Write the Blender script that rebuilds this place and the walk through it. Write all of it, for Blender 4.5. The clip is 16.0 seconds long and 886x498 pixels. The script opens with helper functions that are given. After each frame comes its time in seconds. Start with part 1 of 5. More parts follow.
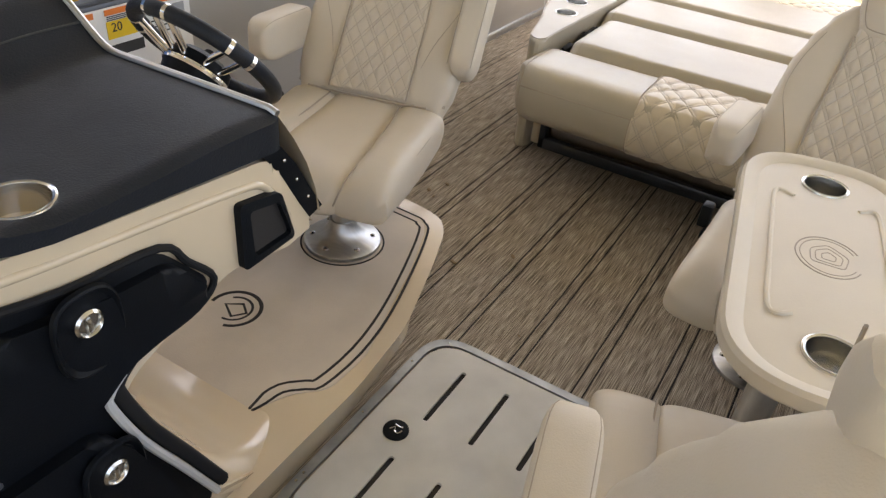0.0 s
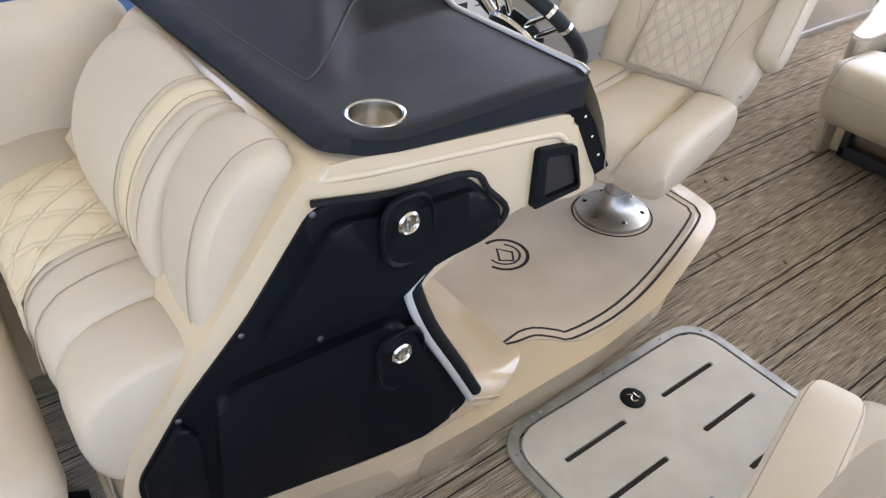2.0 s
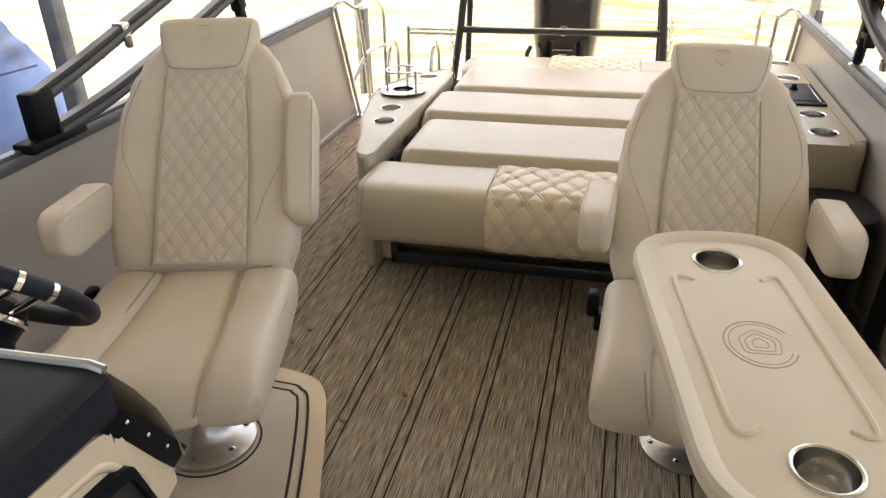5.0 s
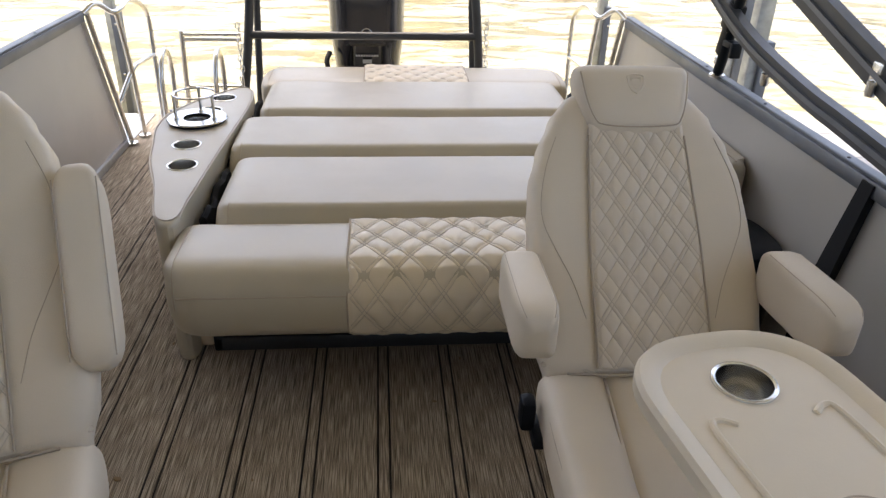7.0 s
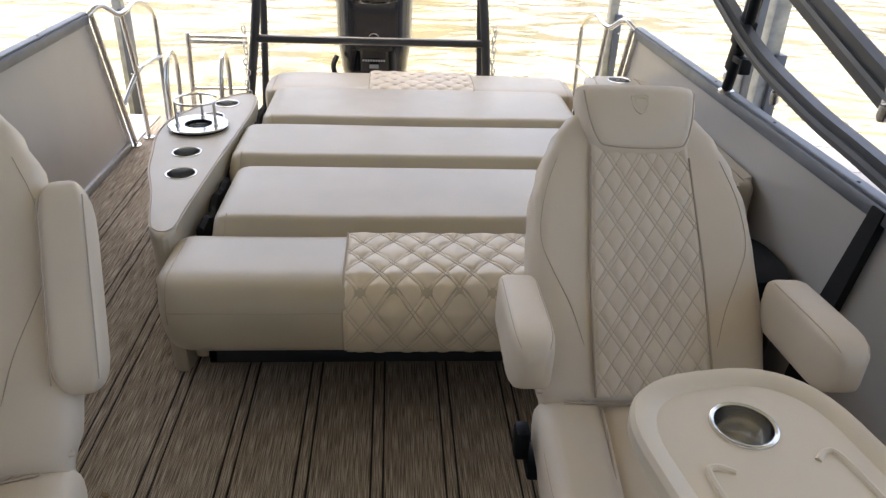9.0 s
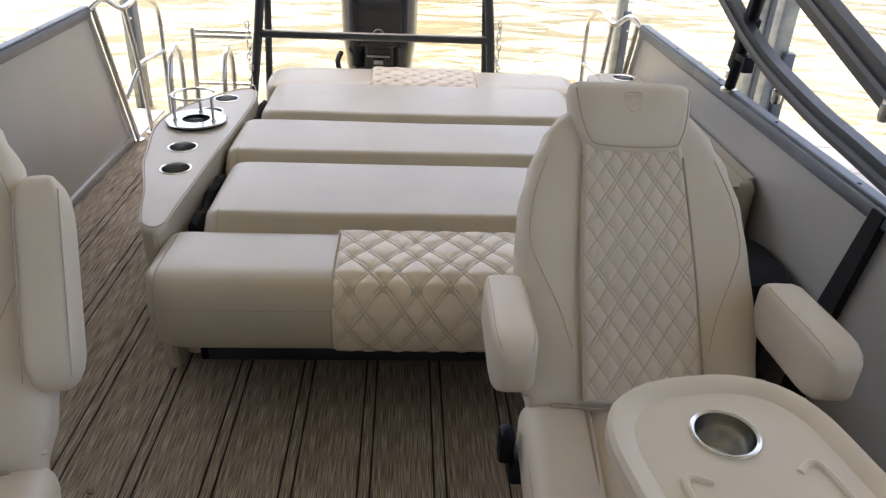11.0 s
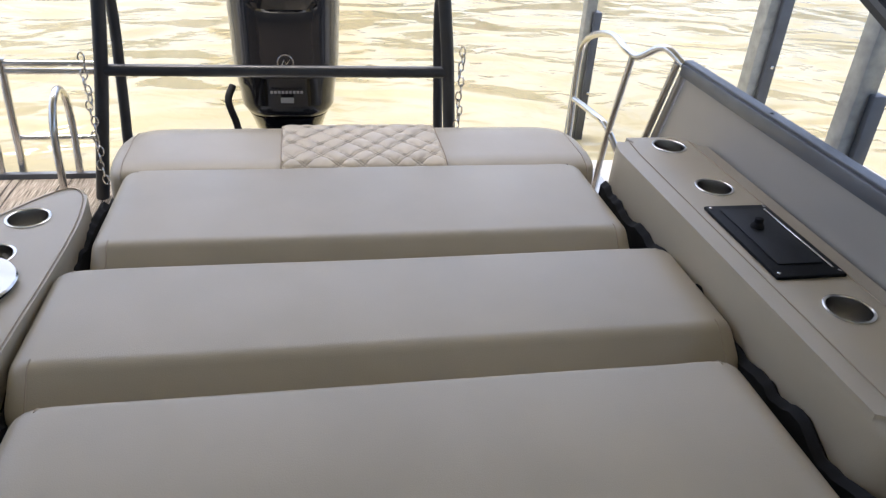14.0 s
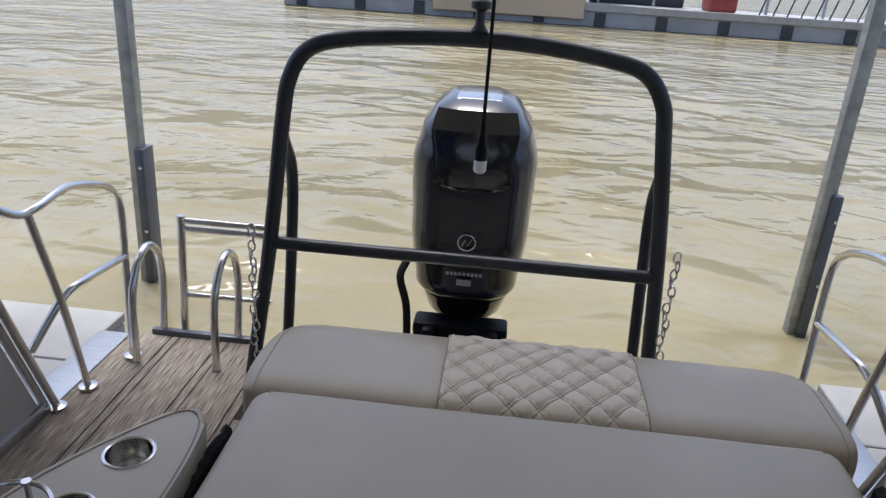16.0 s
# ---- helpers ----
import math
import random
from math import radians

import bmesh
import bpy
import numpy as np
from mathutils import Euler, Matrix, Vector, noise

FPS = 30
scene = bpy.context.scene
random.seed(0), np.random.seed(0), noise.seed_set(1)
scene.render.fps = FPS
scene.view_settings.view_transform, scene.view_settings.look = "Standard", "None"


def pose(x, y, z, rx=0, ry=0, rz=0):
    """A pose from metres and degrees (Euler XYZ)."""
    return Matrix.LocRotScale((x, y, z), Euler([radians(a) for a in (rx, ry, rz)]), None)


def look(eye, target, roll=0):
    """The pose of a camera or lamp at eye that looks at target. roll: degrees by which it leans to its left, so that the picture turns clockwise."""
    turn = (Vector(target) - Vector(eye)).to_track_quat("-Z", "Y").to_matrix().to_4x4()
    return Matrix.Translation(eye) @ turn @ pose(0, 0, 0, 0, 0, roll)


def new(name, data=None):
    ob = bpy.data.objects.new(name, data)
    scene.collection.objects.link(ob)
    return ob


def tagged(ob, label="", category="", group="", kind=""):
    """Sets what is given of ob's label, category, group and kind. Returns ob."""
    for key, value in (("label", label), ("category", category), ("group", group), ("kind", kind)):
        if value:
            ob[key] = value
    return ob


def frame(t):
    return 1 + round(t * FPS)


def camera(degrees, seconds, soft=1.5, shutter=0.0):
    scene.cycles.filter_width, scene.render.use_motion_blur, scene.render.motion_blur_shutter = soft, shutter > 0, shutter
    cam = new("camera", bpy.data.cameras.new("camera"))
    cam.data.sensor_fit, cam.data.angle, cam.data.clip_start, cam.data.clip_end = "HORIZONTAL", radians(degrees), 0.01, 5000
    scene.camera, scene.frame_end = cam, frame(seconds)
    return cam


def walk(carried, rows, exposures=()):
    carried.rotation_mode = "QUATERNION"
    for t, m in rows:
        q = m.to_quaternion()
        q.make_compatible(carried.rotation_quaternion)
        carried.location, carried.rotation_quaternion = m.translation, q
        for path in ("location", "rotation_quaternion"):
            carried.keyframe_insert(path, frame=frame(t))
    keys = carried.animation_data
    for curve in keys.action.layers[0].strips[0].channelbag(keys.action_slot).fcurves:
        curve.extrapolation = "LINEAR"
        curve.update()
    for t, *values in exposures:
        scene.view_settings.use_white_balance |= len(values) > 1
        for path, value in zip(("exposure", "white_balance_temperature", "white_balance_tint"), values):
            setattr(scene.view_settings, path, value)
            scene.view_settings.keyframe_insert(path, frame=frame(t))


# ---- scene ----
cam = camera(62.9, 16.0, soft=1.35)
PATH = [
    (0, (0.624, -0.184, 1.56), (-0.141, 1.263, 0.411), 6.2),
    (0.5, (0.654, -0.208, 1.558), (-0.28, 1.069, 0.334), 5.9),
    (1, (0.662, -0.259, 1.534), (-0.398, 0.861, 0.261), 5.0),
    (1.5, (0.675, -0.31, 1.536), (-0.482, 0.711, 0.265), 3.8),
    (2, (0.68, -0.335, 1.565), (-0.567, 0.648, 0.349), 2.7),
    (2.5, (0.673, -0.334, 1.609), (-0.645, 0.658, 0.48), 1.5),
    (3, (0.663, -0.32, 1.635), (-0.678, 0.734, 0.591), 0.0),
    (3.5, (0.65, -0.275, 1.645), (-0.64, 0.899, 0.666), -1.3),
    (4, (0.589, -0.19, 1.624), (-0.492, 1.195, 0.667), -1.7),
    (4.5, (0.502, -0.079, 1.622), (-0.264, 1.506, 0.674), -1.8),
    (5, (0.431, 0.05, 1.577), (-0.001, 1.766, 0.646), -1.4),
    (5.2, (0.43, 0.125, 1.575), (0.095, 1.863, 0.643), -1.4),
    (7.3, (0.068, 0.704, 1.526), (0.244, 2.452, 0.569), 1.9),
    (7.5, (0.099, 0.703, 1.542), (0.269, 2.449, 0.581), 2.0),
    (8, (0.121, 0.72, 1.555), (0.286, 2.467, 0.595), 2.5),
    (8.5, (0.118, 0.738, 1.556), (0.274, 2.491, 0.607), 2.5),
    (10.8, (0.166, 0.752, 1.554), (0.27, 2.501, 0.589), 2.6),
    (11, (0.18, 0.769, 1.548), (0.29, 2.521, 0.588), 2.6),
    (11.5, (0.165, 0.884, 1.533), (0.304, 2.634, 0.575), 2.4),
    (12, (0.123, 1.078, 1.522), (0.328, 2.813, 0.547), 2.3),
    (12.5, (0.158, 1.381, 1.489), (0.459, 3.083, 0.483), 2.5),
    (13, (0.145, 1.676, 1.473), (0.543, 3.335, 0.429), 2.9),
    (13.5, (0.094, 1.953, 1.47), (0.524, 3.595, 0.411), 3.4),
    (14, (0.094, 2.22, 1.475), (0.446, 3.909, 0.463), 3.9),
    (14.5, (0.065, 2.445, 1.489), (0.321, 4.196, 0.557), 4.0),
    (15, (0.024, 2.578, 1.491), (0.181, 4.377, 0.632), 3.5),
    (15.5, (0.045, 2.69, 1.555), (0.072, 4.52, 0.752), 3.3),
    (16, (0.105, 2.82, 1.56), (-0.03, 4.67, 0.815), 3.8),
]

walk(cam, [(t, look(e, g, r)) for t, e, g, r in PATH],
     exposures=[(0, 2.9, 7900, 10), (0.5, 3.25, 7500, 10), (1.0, 3.4, 7500, 10), (1.5, 3.47, 7100, 10), (2.0, 3.47, 7000, 10), (2.5, 3.48, 6800, 10), (3.0, 3.48, 6900, 10), (3.5, 3.45, 9200, 10), (4.2, 3.2, 9600, 10), (5.0, 2.8, 8400, 10),
                (7.3, 2.38, 6950, 10), (11.0, 2.30, 6850, 10), (13.0, 2.10, 6650, 10), (14.0, 1.88, 6300, 10), (15.0, 1.36, 6080, 10), (16, 0.93, 5850, 10)])

# ---- world and sun ----
world = bpy.data.worlds.new("sky")
scene.world = world
world.use_nodes = True
wn = world.node_tree.nodes
sky = wn.new("ShaderNodeTexSky")
sky.sky_type, sky.sun_disc = "NISHITA", False
sky.sun_elevation, sky.sun_rotation = radians(76), radians(-30)
sky.air_density, sky.dust_density, sky.ozone_density = 0.7, 5.0, 0.5
world.node_tree.links.new(sky.outputs[0], wn["Background"].inputs[0])
wn["Background"].inputs[1].default_value = 0.15
sun = new("sun", bpy.data.lights.new("sun", "SUN"))
sun.data.energy, sun.data.angle, sun.data.color = 1.3, radians(15), (1.0, 0.96, 0.9)
sun.matrix_world = look((-1.25, 2.16, 10), (0, 0, 0))

# ---- materials ----
def mat(name, color, rough=0.5, metal=0.0, var=0.0, scale=4.0, bump=0.0, bscale=400.0, coat=0.0, color2=None, stretch=(1, 1, 1), rvar=0.0, spec=0.5):
    m = bpy.data.materials.new(name)
    m.use_nodes = True
    n, l = m.node_tree.nodes, m.node_tree.links
    p = n["Principled BSDF"]
    p.inputs["Base Color"].default_value = (*color, 1)
    p.inputs["Roughness"].default_value = rough
    p.inputs["Metallic"].default_value = metal
    p.inputs["Specular IOR Level"].default_value = spec
    p.inputs["Coat Weight"].default_value = coat
    p.inputs["Coat Roughness"].default_value = 0.08
    tc = n.new("ShaderNodeTexCoord")
    mp = n.new("ShaderNodeMapping")
    mp.inputs["Scale"].default_value = stretch
    l.new(tc.outputs["Object"], mp.inputs[0])
    if var > 0 or color2:
        a = n.new("ShaderNodeTexNoise")
        a.inputs["Scale"].default_value, a.inputs["Detail"].default_value = scale, 6
        l.new(mp.outputs[0], a.inputs["Vector"])
        r = n.new("ShaderNodeValToRGB")
        c2 = color2 or tuple(c * (1 - var) for c in color)
        r.color_ramp.elements[0].position, r.color_ramp.elements[1].position = 0.32, 0.68
        r.color_ramp.elements[0].color, r.color_ramp.elements[1].color = (*c2, 1), (*color, 1)
        l.new(a.outputs["Fac"], r.inputs[0])
        l.new(r.outputs[0], p.inputs["Base Color"])
    if rvar > 0:
        a2 = n.new("ShaderNodeTexNoise")
        a2.inputs["Scale"].default_value, a2.inputs["Detail"].default_value = 9, 5
        l.new(mp.outputs[0], a2.inputs["Vector"])
        mr = n.new("ShaderNodeMapRange")
        mr.inputs["To Min"].default_value, mr.inputs["To Max"].default_value = max(0.02, rough - rvar), rough + rvar
        l.new(a2.outputs["Fac"], mr.inputs["Value"])
        l.new(mr.outputs[0], p.inputs["Roughness"])
    if bump > 0:
        b = n.new("ShaderNodeTexNoise")
        b.inputs["Scale"].default_value, b.inputs["Detail"].default_value = bscale, 3
        l.new(mp.outputs[0], b.inputs["Vector"])
        bp = n.new("ShaderNodeBump")
        bp.inputs["Strength"].default_value, bp.inputs["Distance"].default_value = bump, 0.002
        l.new(b.outputs["Fac"], bp.inputs["Height"])
        l.new(bp.outputs[0], p.inputs["Normal"])
    return m


VINYL = mat("beige_vinyl", (0.64, 0.553, 0.43), 0.48, var=0.10, scale=3.0, bump=0.25, bscale=420, rvar=0.08)
TAUPE = mat("taupe_vinyl", (0.46, 0.40, 0.292), 0.36, var=0.14, scale=2.5, bump=0.25, bscale=420, rvar=0.10, spec=0.75)
CREAM = mat("cream_vinyl", (0.78, 0.66, 0.46), 0.38, var=0.08, scale=4.0, bump=0.2, bscale=420, rvar=0.06)
QUILT = mat("quilted_vinyl", (0.64, 0.553, 0.43), 0.46, var=0.10, scale=5.0, bump=0.25, bscale=420, rvar=0.08)
PALE = mat("pale_quilted_vinyl", (0.68, 0.585, 0.435), 0.34, var=0.08, scale=4.0, bump=0.2, bscale=420, rvar=0.06)
THREAD = mat("thread", (0.41, 0.34, 0.26), 0.8)
SEAM = mat("sewn_seam", (0.50, 0.43, 0.335), 0.75)
CSEAM = mat("cream_sewn_seam", (0.66, 0.56, 0.40), 0.75)
GEL = mat("beige_gelcoat", (0.68, 0.555, 0.39), 0.22, var=0.08, scale=3.0, coat=0.6, rvar=0.06)
TABLE = mat("moulded_cream_plastic", (0.66, 0.57, 0.43), 0.42, var=0.08, scale=5.0, bump=0.12, bscale=250, rvar=0.08)
MAT_PAD = mat("foam_mat", (0.66, 0.57, 0.46), 0.7, var=0.22, scale=3.5, bump=0.35, bscale=300)
BLACKV = mat("black_vinyl", (0.013, 0.016, 0.022), 0.52, var=0.25, scale=3.0, bump=0.5, bscale=300, rvar=0.08, spec=0.25)
BLACKP = mat("black_plastic", (0.005, 0.0065, 0.009), 0.47, var=0.3, scale=6.0, bump=0.3, bscale=350, rvar=0.1, spec=0.14)
GLOSS = mat("gloss_black", (0.008, 0.008, 0.01), 0.1, coat=0.8, rvar=0.05)
GREYC = mat("grey_cowl", (0.022, 0.024, 0.03), 0.22, metal=0.2, coat=0.5, rvar=0.06)
RUBBER = mat("black_rubber", (0.013, 0.013, 0.014), 0.75, spec=0.2)
TUBE = mat("black_coated_tube", (0.028, 0.031, 0.036), 0.38, var=0.3, scale=12, rvar=0.12)
STEEL = mat("stainless_steel", (0.66, 0.65, 0.62), 0.2, metal=1.0, var=0.1, scale=20, rvar=0.08)
BRUSH = mat("brushed_aluminium", (0.62, 0.62, 0.61), 0.4, metal=1.0, var=0.15, scale=14, stretch=(1, 8, 1), rvar=0.1)
GALV = mat("galvanised_steel", (0.46, 0.48, 0.48), 0.5, metal=0.75, var=0.35, scale=14, rvar=0.15)
CHROME = mat("chrome", (0.8, 0.8, 0.8), 0.08, metal=1.0)
PANEL = mat("fence_panel", (0.43, 0.405, 0.365), 0.35, metal=0.15, var=0.08, scale=2.0, rvar=0.1, bump=0.05, bscale=60)
RAILG = mat("grey_top_rail", (0.13, 0.14, 0.16), 0.4, metal=0.4, var=0.2, scale=8, rvar=0.1)
SEAT_WALL = mat("base_moulding", (0.42, 0.34, 0.26), 0.5, var=0.12, scale=4)
GASKET = mat("grey_gasket", (0.5, 0.5, 0.48), 0.5)
LINE = mat("dark_groove", (0.02, 0.017, 0.015), 0.8)
HATCHM = mat("hatch_lid", (0.68, 0.67, 0.63), 0.45, var=0.16, scale=7, bump=0.25, bscale=260, rvar=0.1)
DOCKM = mat("dock_deck", (0.37, 0.365, 0.35), 0.7, var=0.2, scale=3.0, bump=0.5, bscale=120)
TANW = mat("tan_wall", (0.55, 0.44, 0.30), 0.8, var=0.15, scale=0.6)
DARKW = mat("dark_openings", (0.05, 0.055, 0.06), 0.7, var=0.3)
CONC = mat("float_concrete", (0.36, 0.37, 0.38), 0.8, var=0.3, scale=0.8)
REDP = mat("red_paint", (0.32, 0.05, 0.04), 0.5, var=0.2)
WHITE = mat("white_plastic", (0.78, 0.77, 0.74), 0.35, var=0.06)
ORANGE = mat("orange_print", (0.75, 0.20, 0.04), 0.45)
YELLOW = mat("yellow_print", (0.75, 0.50, 0.03), 0.45)
YCORD = mat("yellow_cord", (0.72, 0.40, 0.02), 0.5, var=0.15)
INK = mat("dark_ink", (0.03, 0.03, 0.03), 0.6)
GREYINK = mat("grey_ink", (0.35, 0.35, 0.35), 0.6)
ROOFM = mat("roof_sheet", (0.55, 0.56, 0.57), 0.6, metal=0.2, var=0.15)
SMUDGE = mat("dry_leaf_bits", (0.24, 0.17, 0.10), 0.8)


def deck_mat():
    m = mat("woven_deck", (0.33, 0.27, 0.21), 0.85, spec=0.15)
    n, l = m.node_tree.nodes, m.node_tree.links
    p = n["Principled BSDF"]
    tc = n.new("ShaderNodeTexCoord")
    mixes = []
    for sc, st in ((1.0, (460, 9, 1)), (1.0, (120, 4, 1)), (1.0, (2.5, 1.2, 1))):
        mp = n.new("ShaderNodeMapping")
        mp.inputs["Scale"].default_value = st
        l.new(tc.outputs["Object"], mp.inputs[0])
        nz = n.new("ShaderNodeTexNoise")
        nz.inputs["Scale"].default_value, nz.inputs["Detail"].default_value = sc, 3
        l.new(mp.outputs[0], nz.inputs["Vector"])
        mixes.append(nz)
    r = n.new("ShaderNodeValToRGB")
    e = r.color_ramp.elements
    e[0].position, e[0].color = 0.36, (0.14, 0.117, 0.093, 1)
    e[1].position, e[1].color = 0.64, (0.60, 0.54, 0.46, 1)
    k = e.new(0.5)
    k.color = (0.335, 0.29, 0.236, 1)
    l.new(mixes[0].outputs["Fac"], r.inputs[0])
    r2 = n.new("ShaderNodeValToRGB")
    r2.color_ramp.elements[0].position, r2.color_ramp.elements[0].color = 0.35, (0.92, 0.90, 0.88, 1)
    r2.color_ramp.elements[1].position, r2.color_ramp.elements[1].color = 0.65, (1.06, 1.05, 1.03, 1)
    l.new(mixes[1].outputs["Fac"], r2.inputs[0])
    mx = n.new("ShaderNodeMix")
    mx.data_type, mx.blend_type = "RGBA", "MULTIPLY"
    mx.inputs["Factor"].default_value = 1.0
    l.new(r.outputs[0], mx.inputs["A"])
    l.new(r2.outputs[0], mx.inputs["B"])
    r3 = n.new("ShaderNodeValToRGB")
    r3.color_ramp.elements[0].position, r3.color_ramp.elements[0].color = 0.3, (0.82, 0.8, 0.78, 1)
    r3.color_ramp.elements[1].position, r3.color_ramp.elements[1].color = 0.7, (1.05, 1.05, 1.05, 1)
    l.new(mixes[2].outputs["Fac"], r3.inputs[0])
    mx2 = n.new("ShaderNodeMix")
    mx2.data_type, mx2.blend_type = "RGBA", "MULTIPLY"
    mx2.inputs["Factor"].default_value = 1.0
    l.new(mx.outputs["Result"], mx2.inputs["A"])
    l.new(r3.outputs[0], mx2.inputs["B"])
    l.new(mx2.outputs["Result"], p.inputs["Base Color"])
    bp = n.new("ShaderNodeBump")
    bp.inputs["Strength"].default_value, bp.inputs["Distance"].default_value = 0.6, 0.002
    l.new(mixes[0].outputs["Fac"], bp.inputs["Height"])
    l.new(bp.outputs[0], p.inputs["Normal"])
    return m


def water_mat():
    m = mat("murky_water", (0.275, 0.24, 0.14), 0.13, color2=(0.205, 0.180, 0.095), scale=0.35)
    n, l = m.node_tree.nodes, m.node_tree.links
    p = n["Principled BSDF"]
    p.inputs["IOR"].default_value = 1.33
    tc = n.new("ShaderNodeTexCoord")
    prev = None
    for st, turn, det, strength, dist in (((0.75, 1.15, 1), 0.35, 1, 1.0, 0.20), ((2.4, 3.2, 1), -0.3, 1, 0.9, 0.040), ((7.0, 9.0, 1), 0.6, 1, 0.5, 0.012), ((0.16, 0.25, 1), 0.1, 1, 0.8, 0.6)):
        mp = n.new("ShaderNodeMapping")
        mp.inputs["Scale"].default_value = st
        mp.inputs["Rotation"].default_value = (0, 0, turn)
        l.new(tc.outputs["Object"], mp.inputs[0])
        nz = n.new("ShaderNodeTexNoise")
        nz.inputs["Scale"].default_value, nz.inputs["Detail"].default_value, nz.inputs["Distortion"].default_value = 1.0, det, 0.9
        l.new(mp.outputs[0], nz.inputs["Vector"])
        bp = n.new("ShaderNodeBump")
        bp.inputs["Strength"].default_value, bp.inputs["Distance"].default_value = strength, dist
        l.new(nz.outputs["Fac"], bp.inputs["Height"])
        if prev:
            l.new(prev.outputs[0], bp.inputs["Normal"])
        prev = bp
    l.new(prev.outputs[0], p.inputs["Normal"])
    return m


def tarp_mat():
    m = mat("blue_tarp", (0.17, 0.295, 0.60), 0.34, color2=(0.10, 0.195, 0.48), scale=1.6, bump=0.3, bscale=90, rvar=0.1)
    n, l = m.node_tree.nodes, m.node_tree.links
    p = n["Principled BSDF"]
    base = p.inputs["Base Color"].links[0].from_socket
    tc = n.new("ShaderNodeTexCoord")
    nz = n.new("ShaderNodeTexNoise")
    nz.inputs["Scale"].default_value, nz.inputs["Detail"].default_value = 1.7, 8
    l.new(tc.outputs["Object"], nz.inputs["Vector"])
    r = n.new("ShaderNodeValToRGB")
    r.color_ramp.elements[0].position, r.color_ramp.elements[0].color = 0.585, (0, 0, 0, 1)
    r.color_ramp.elements[1].position, r.color_ramp.elements[1].color = 0.68, (0.75, 0.75, 0.75, 1)
    l.new(nz.outputs["Fac"], r.inputs[0])
    mx = n.new("ShaderNodeMix")
    mx.data_type = "RGBA"
    l.new(r.outputs[0], mx.inputs["Factor"])
    l.new(base, mx.inputs["A"])
    mx.inputs["B"].default_value = (0.10, 0.09, 0.08, 1)
    l.new(mx.outputs["Result"], p.inputs["Base Color"])
    return m


DECK, WATER, TARP = deck_mat(), water_mat(), tarp_mat()


# ---- building helpers ----
def mesh_of(name, bm, material, smooth=True):
    bmesh.ops.recalc_face_normals(bm, faces=bm.faces)
    me = bpy.data.meshes.new(name)
    bm.to_mesh(me)
    bm.free()
    for p in me.polygons:
        p.use_smooth = smooth
    if smooth and len(me.polygons):
        me.set_sharp_from_angle(angle=radians(38))
    me.materials.append(material)
    return me


def part(name, bm, material, parent, label="", smooth=True):
    ob = new(name, mesh_of(name, bm, material, smooth))
    ob.parent = parent
    if label:
        tagged(ob, label)
    return ob


def thing(name, label, category, m=None, group=""):
    ob = new(name)
    ob.empty_display_size = 0.1
    if m is not None:
        ob.matrix_world = m
    return tagged(ob, label, category, group)


def solid(name, bm, material, label, category, m=None, group="", kind="", smooth=True):
    ob = new(name, mesh_of(name, bm, material, smooth))
    if m is not None:
        ob.matrix_world = m
    return tagged(ob, label, category, group, kind)


def rbox(bm, lo, hi, r=0.01, seg=3, m=None):
    c = [(a + b) / 2 for a, b in zip(lo, hi)]
    s = [abs(b - a) for a, b in zip(lo, hi)]
    t = Matrix.Translation(c) @ Matrix.Diagonal((*s, 1))
    vs = bmesh.ops.create_cube(bm, size=1, matrix=t)["verts"]
    r = min(r, min(s) * 0.49)
    if r > 0:
        es = list({e for v in vs for e in v.link_edges})
        out = bmesh.ops.bevel(bm, geom=es, offset=r, segments=seg, profile=0.5, affect="EDGES")
        vs = list({v for f in out["faces"] for v in f.verts} | {v for v in vs if v.is_valid})
    if m is not None:
        bmesh.ops.transform(bm, matrix=m, verts=vs)
    return vs


def loft(bm, rings, cap=True, closed=False):
    rows = [[bm.verts.new(p) for p in ring] for ring in rings]
    n = len(rows[0])
    for a, b in zip(rows, rows[1:] + (rows[:1] if closed else [])):
        for i in range(n):
            bm.faces.new((a[i], a[(i + 1) % n], b[(i + 1) % n], b[i]))
    if cap and not closed:
        bm.faces.new(rows[0][::-1])
        bm.faces.new(rows[-1])
    return rows


def superring(a, b, n=28, e=3.2):
    out = []
    for i in range(n):
        t = 2 * math.pi * (i + 0.5) / n
        c, s = math.cos(t), math.sin(t)
        out.append((a * math.copysign(abs(c) ** (2 / e), c), b * math.copysign(abs(s) ** (2 / e), s)))
    return out


def spline(pts, k=6):
    P = [Vector(p) for p in pts]
    P = [2 * P[0] - P[1]] + P + [2 * P[-1] - P[-2]]
    out = []
    for i in range(1, len(P) - 2):
        for j in range(k):
            t = j / k
            out.append(0.5 * (2 * P[i] + (P[i + 1] - P[i - 1]) * t + (2 * P[i - 1] - 5 * P[i] + 4 * P[i + 1] - P[i + 2]) * t * t
                              + (3 * P[i] - P[i - 1] - 3 * P[i + 1] + P[i + 2]) * t ** 3))
    return out + [P[-2]]


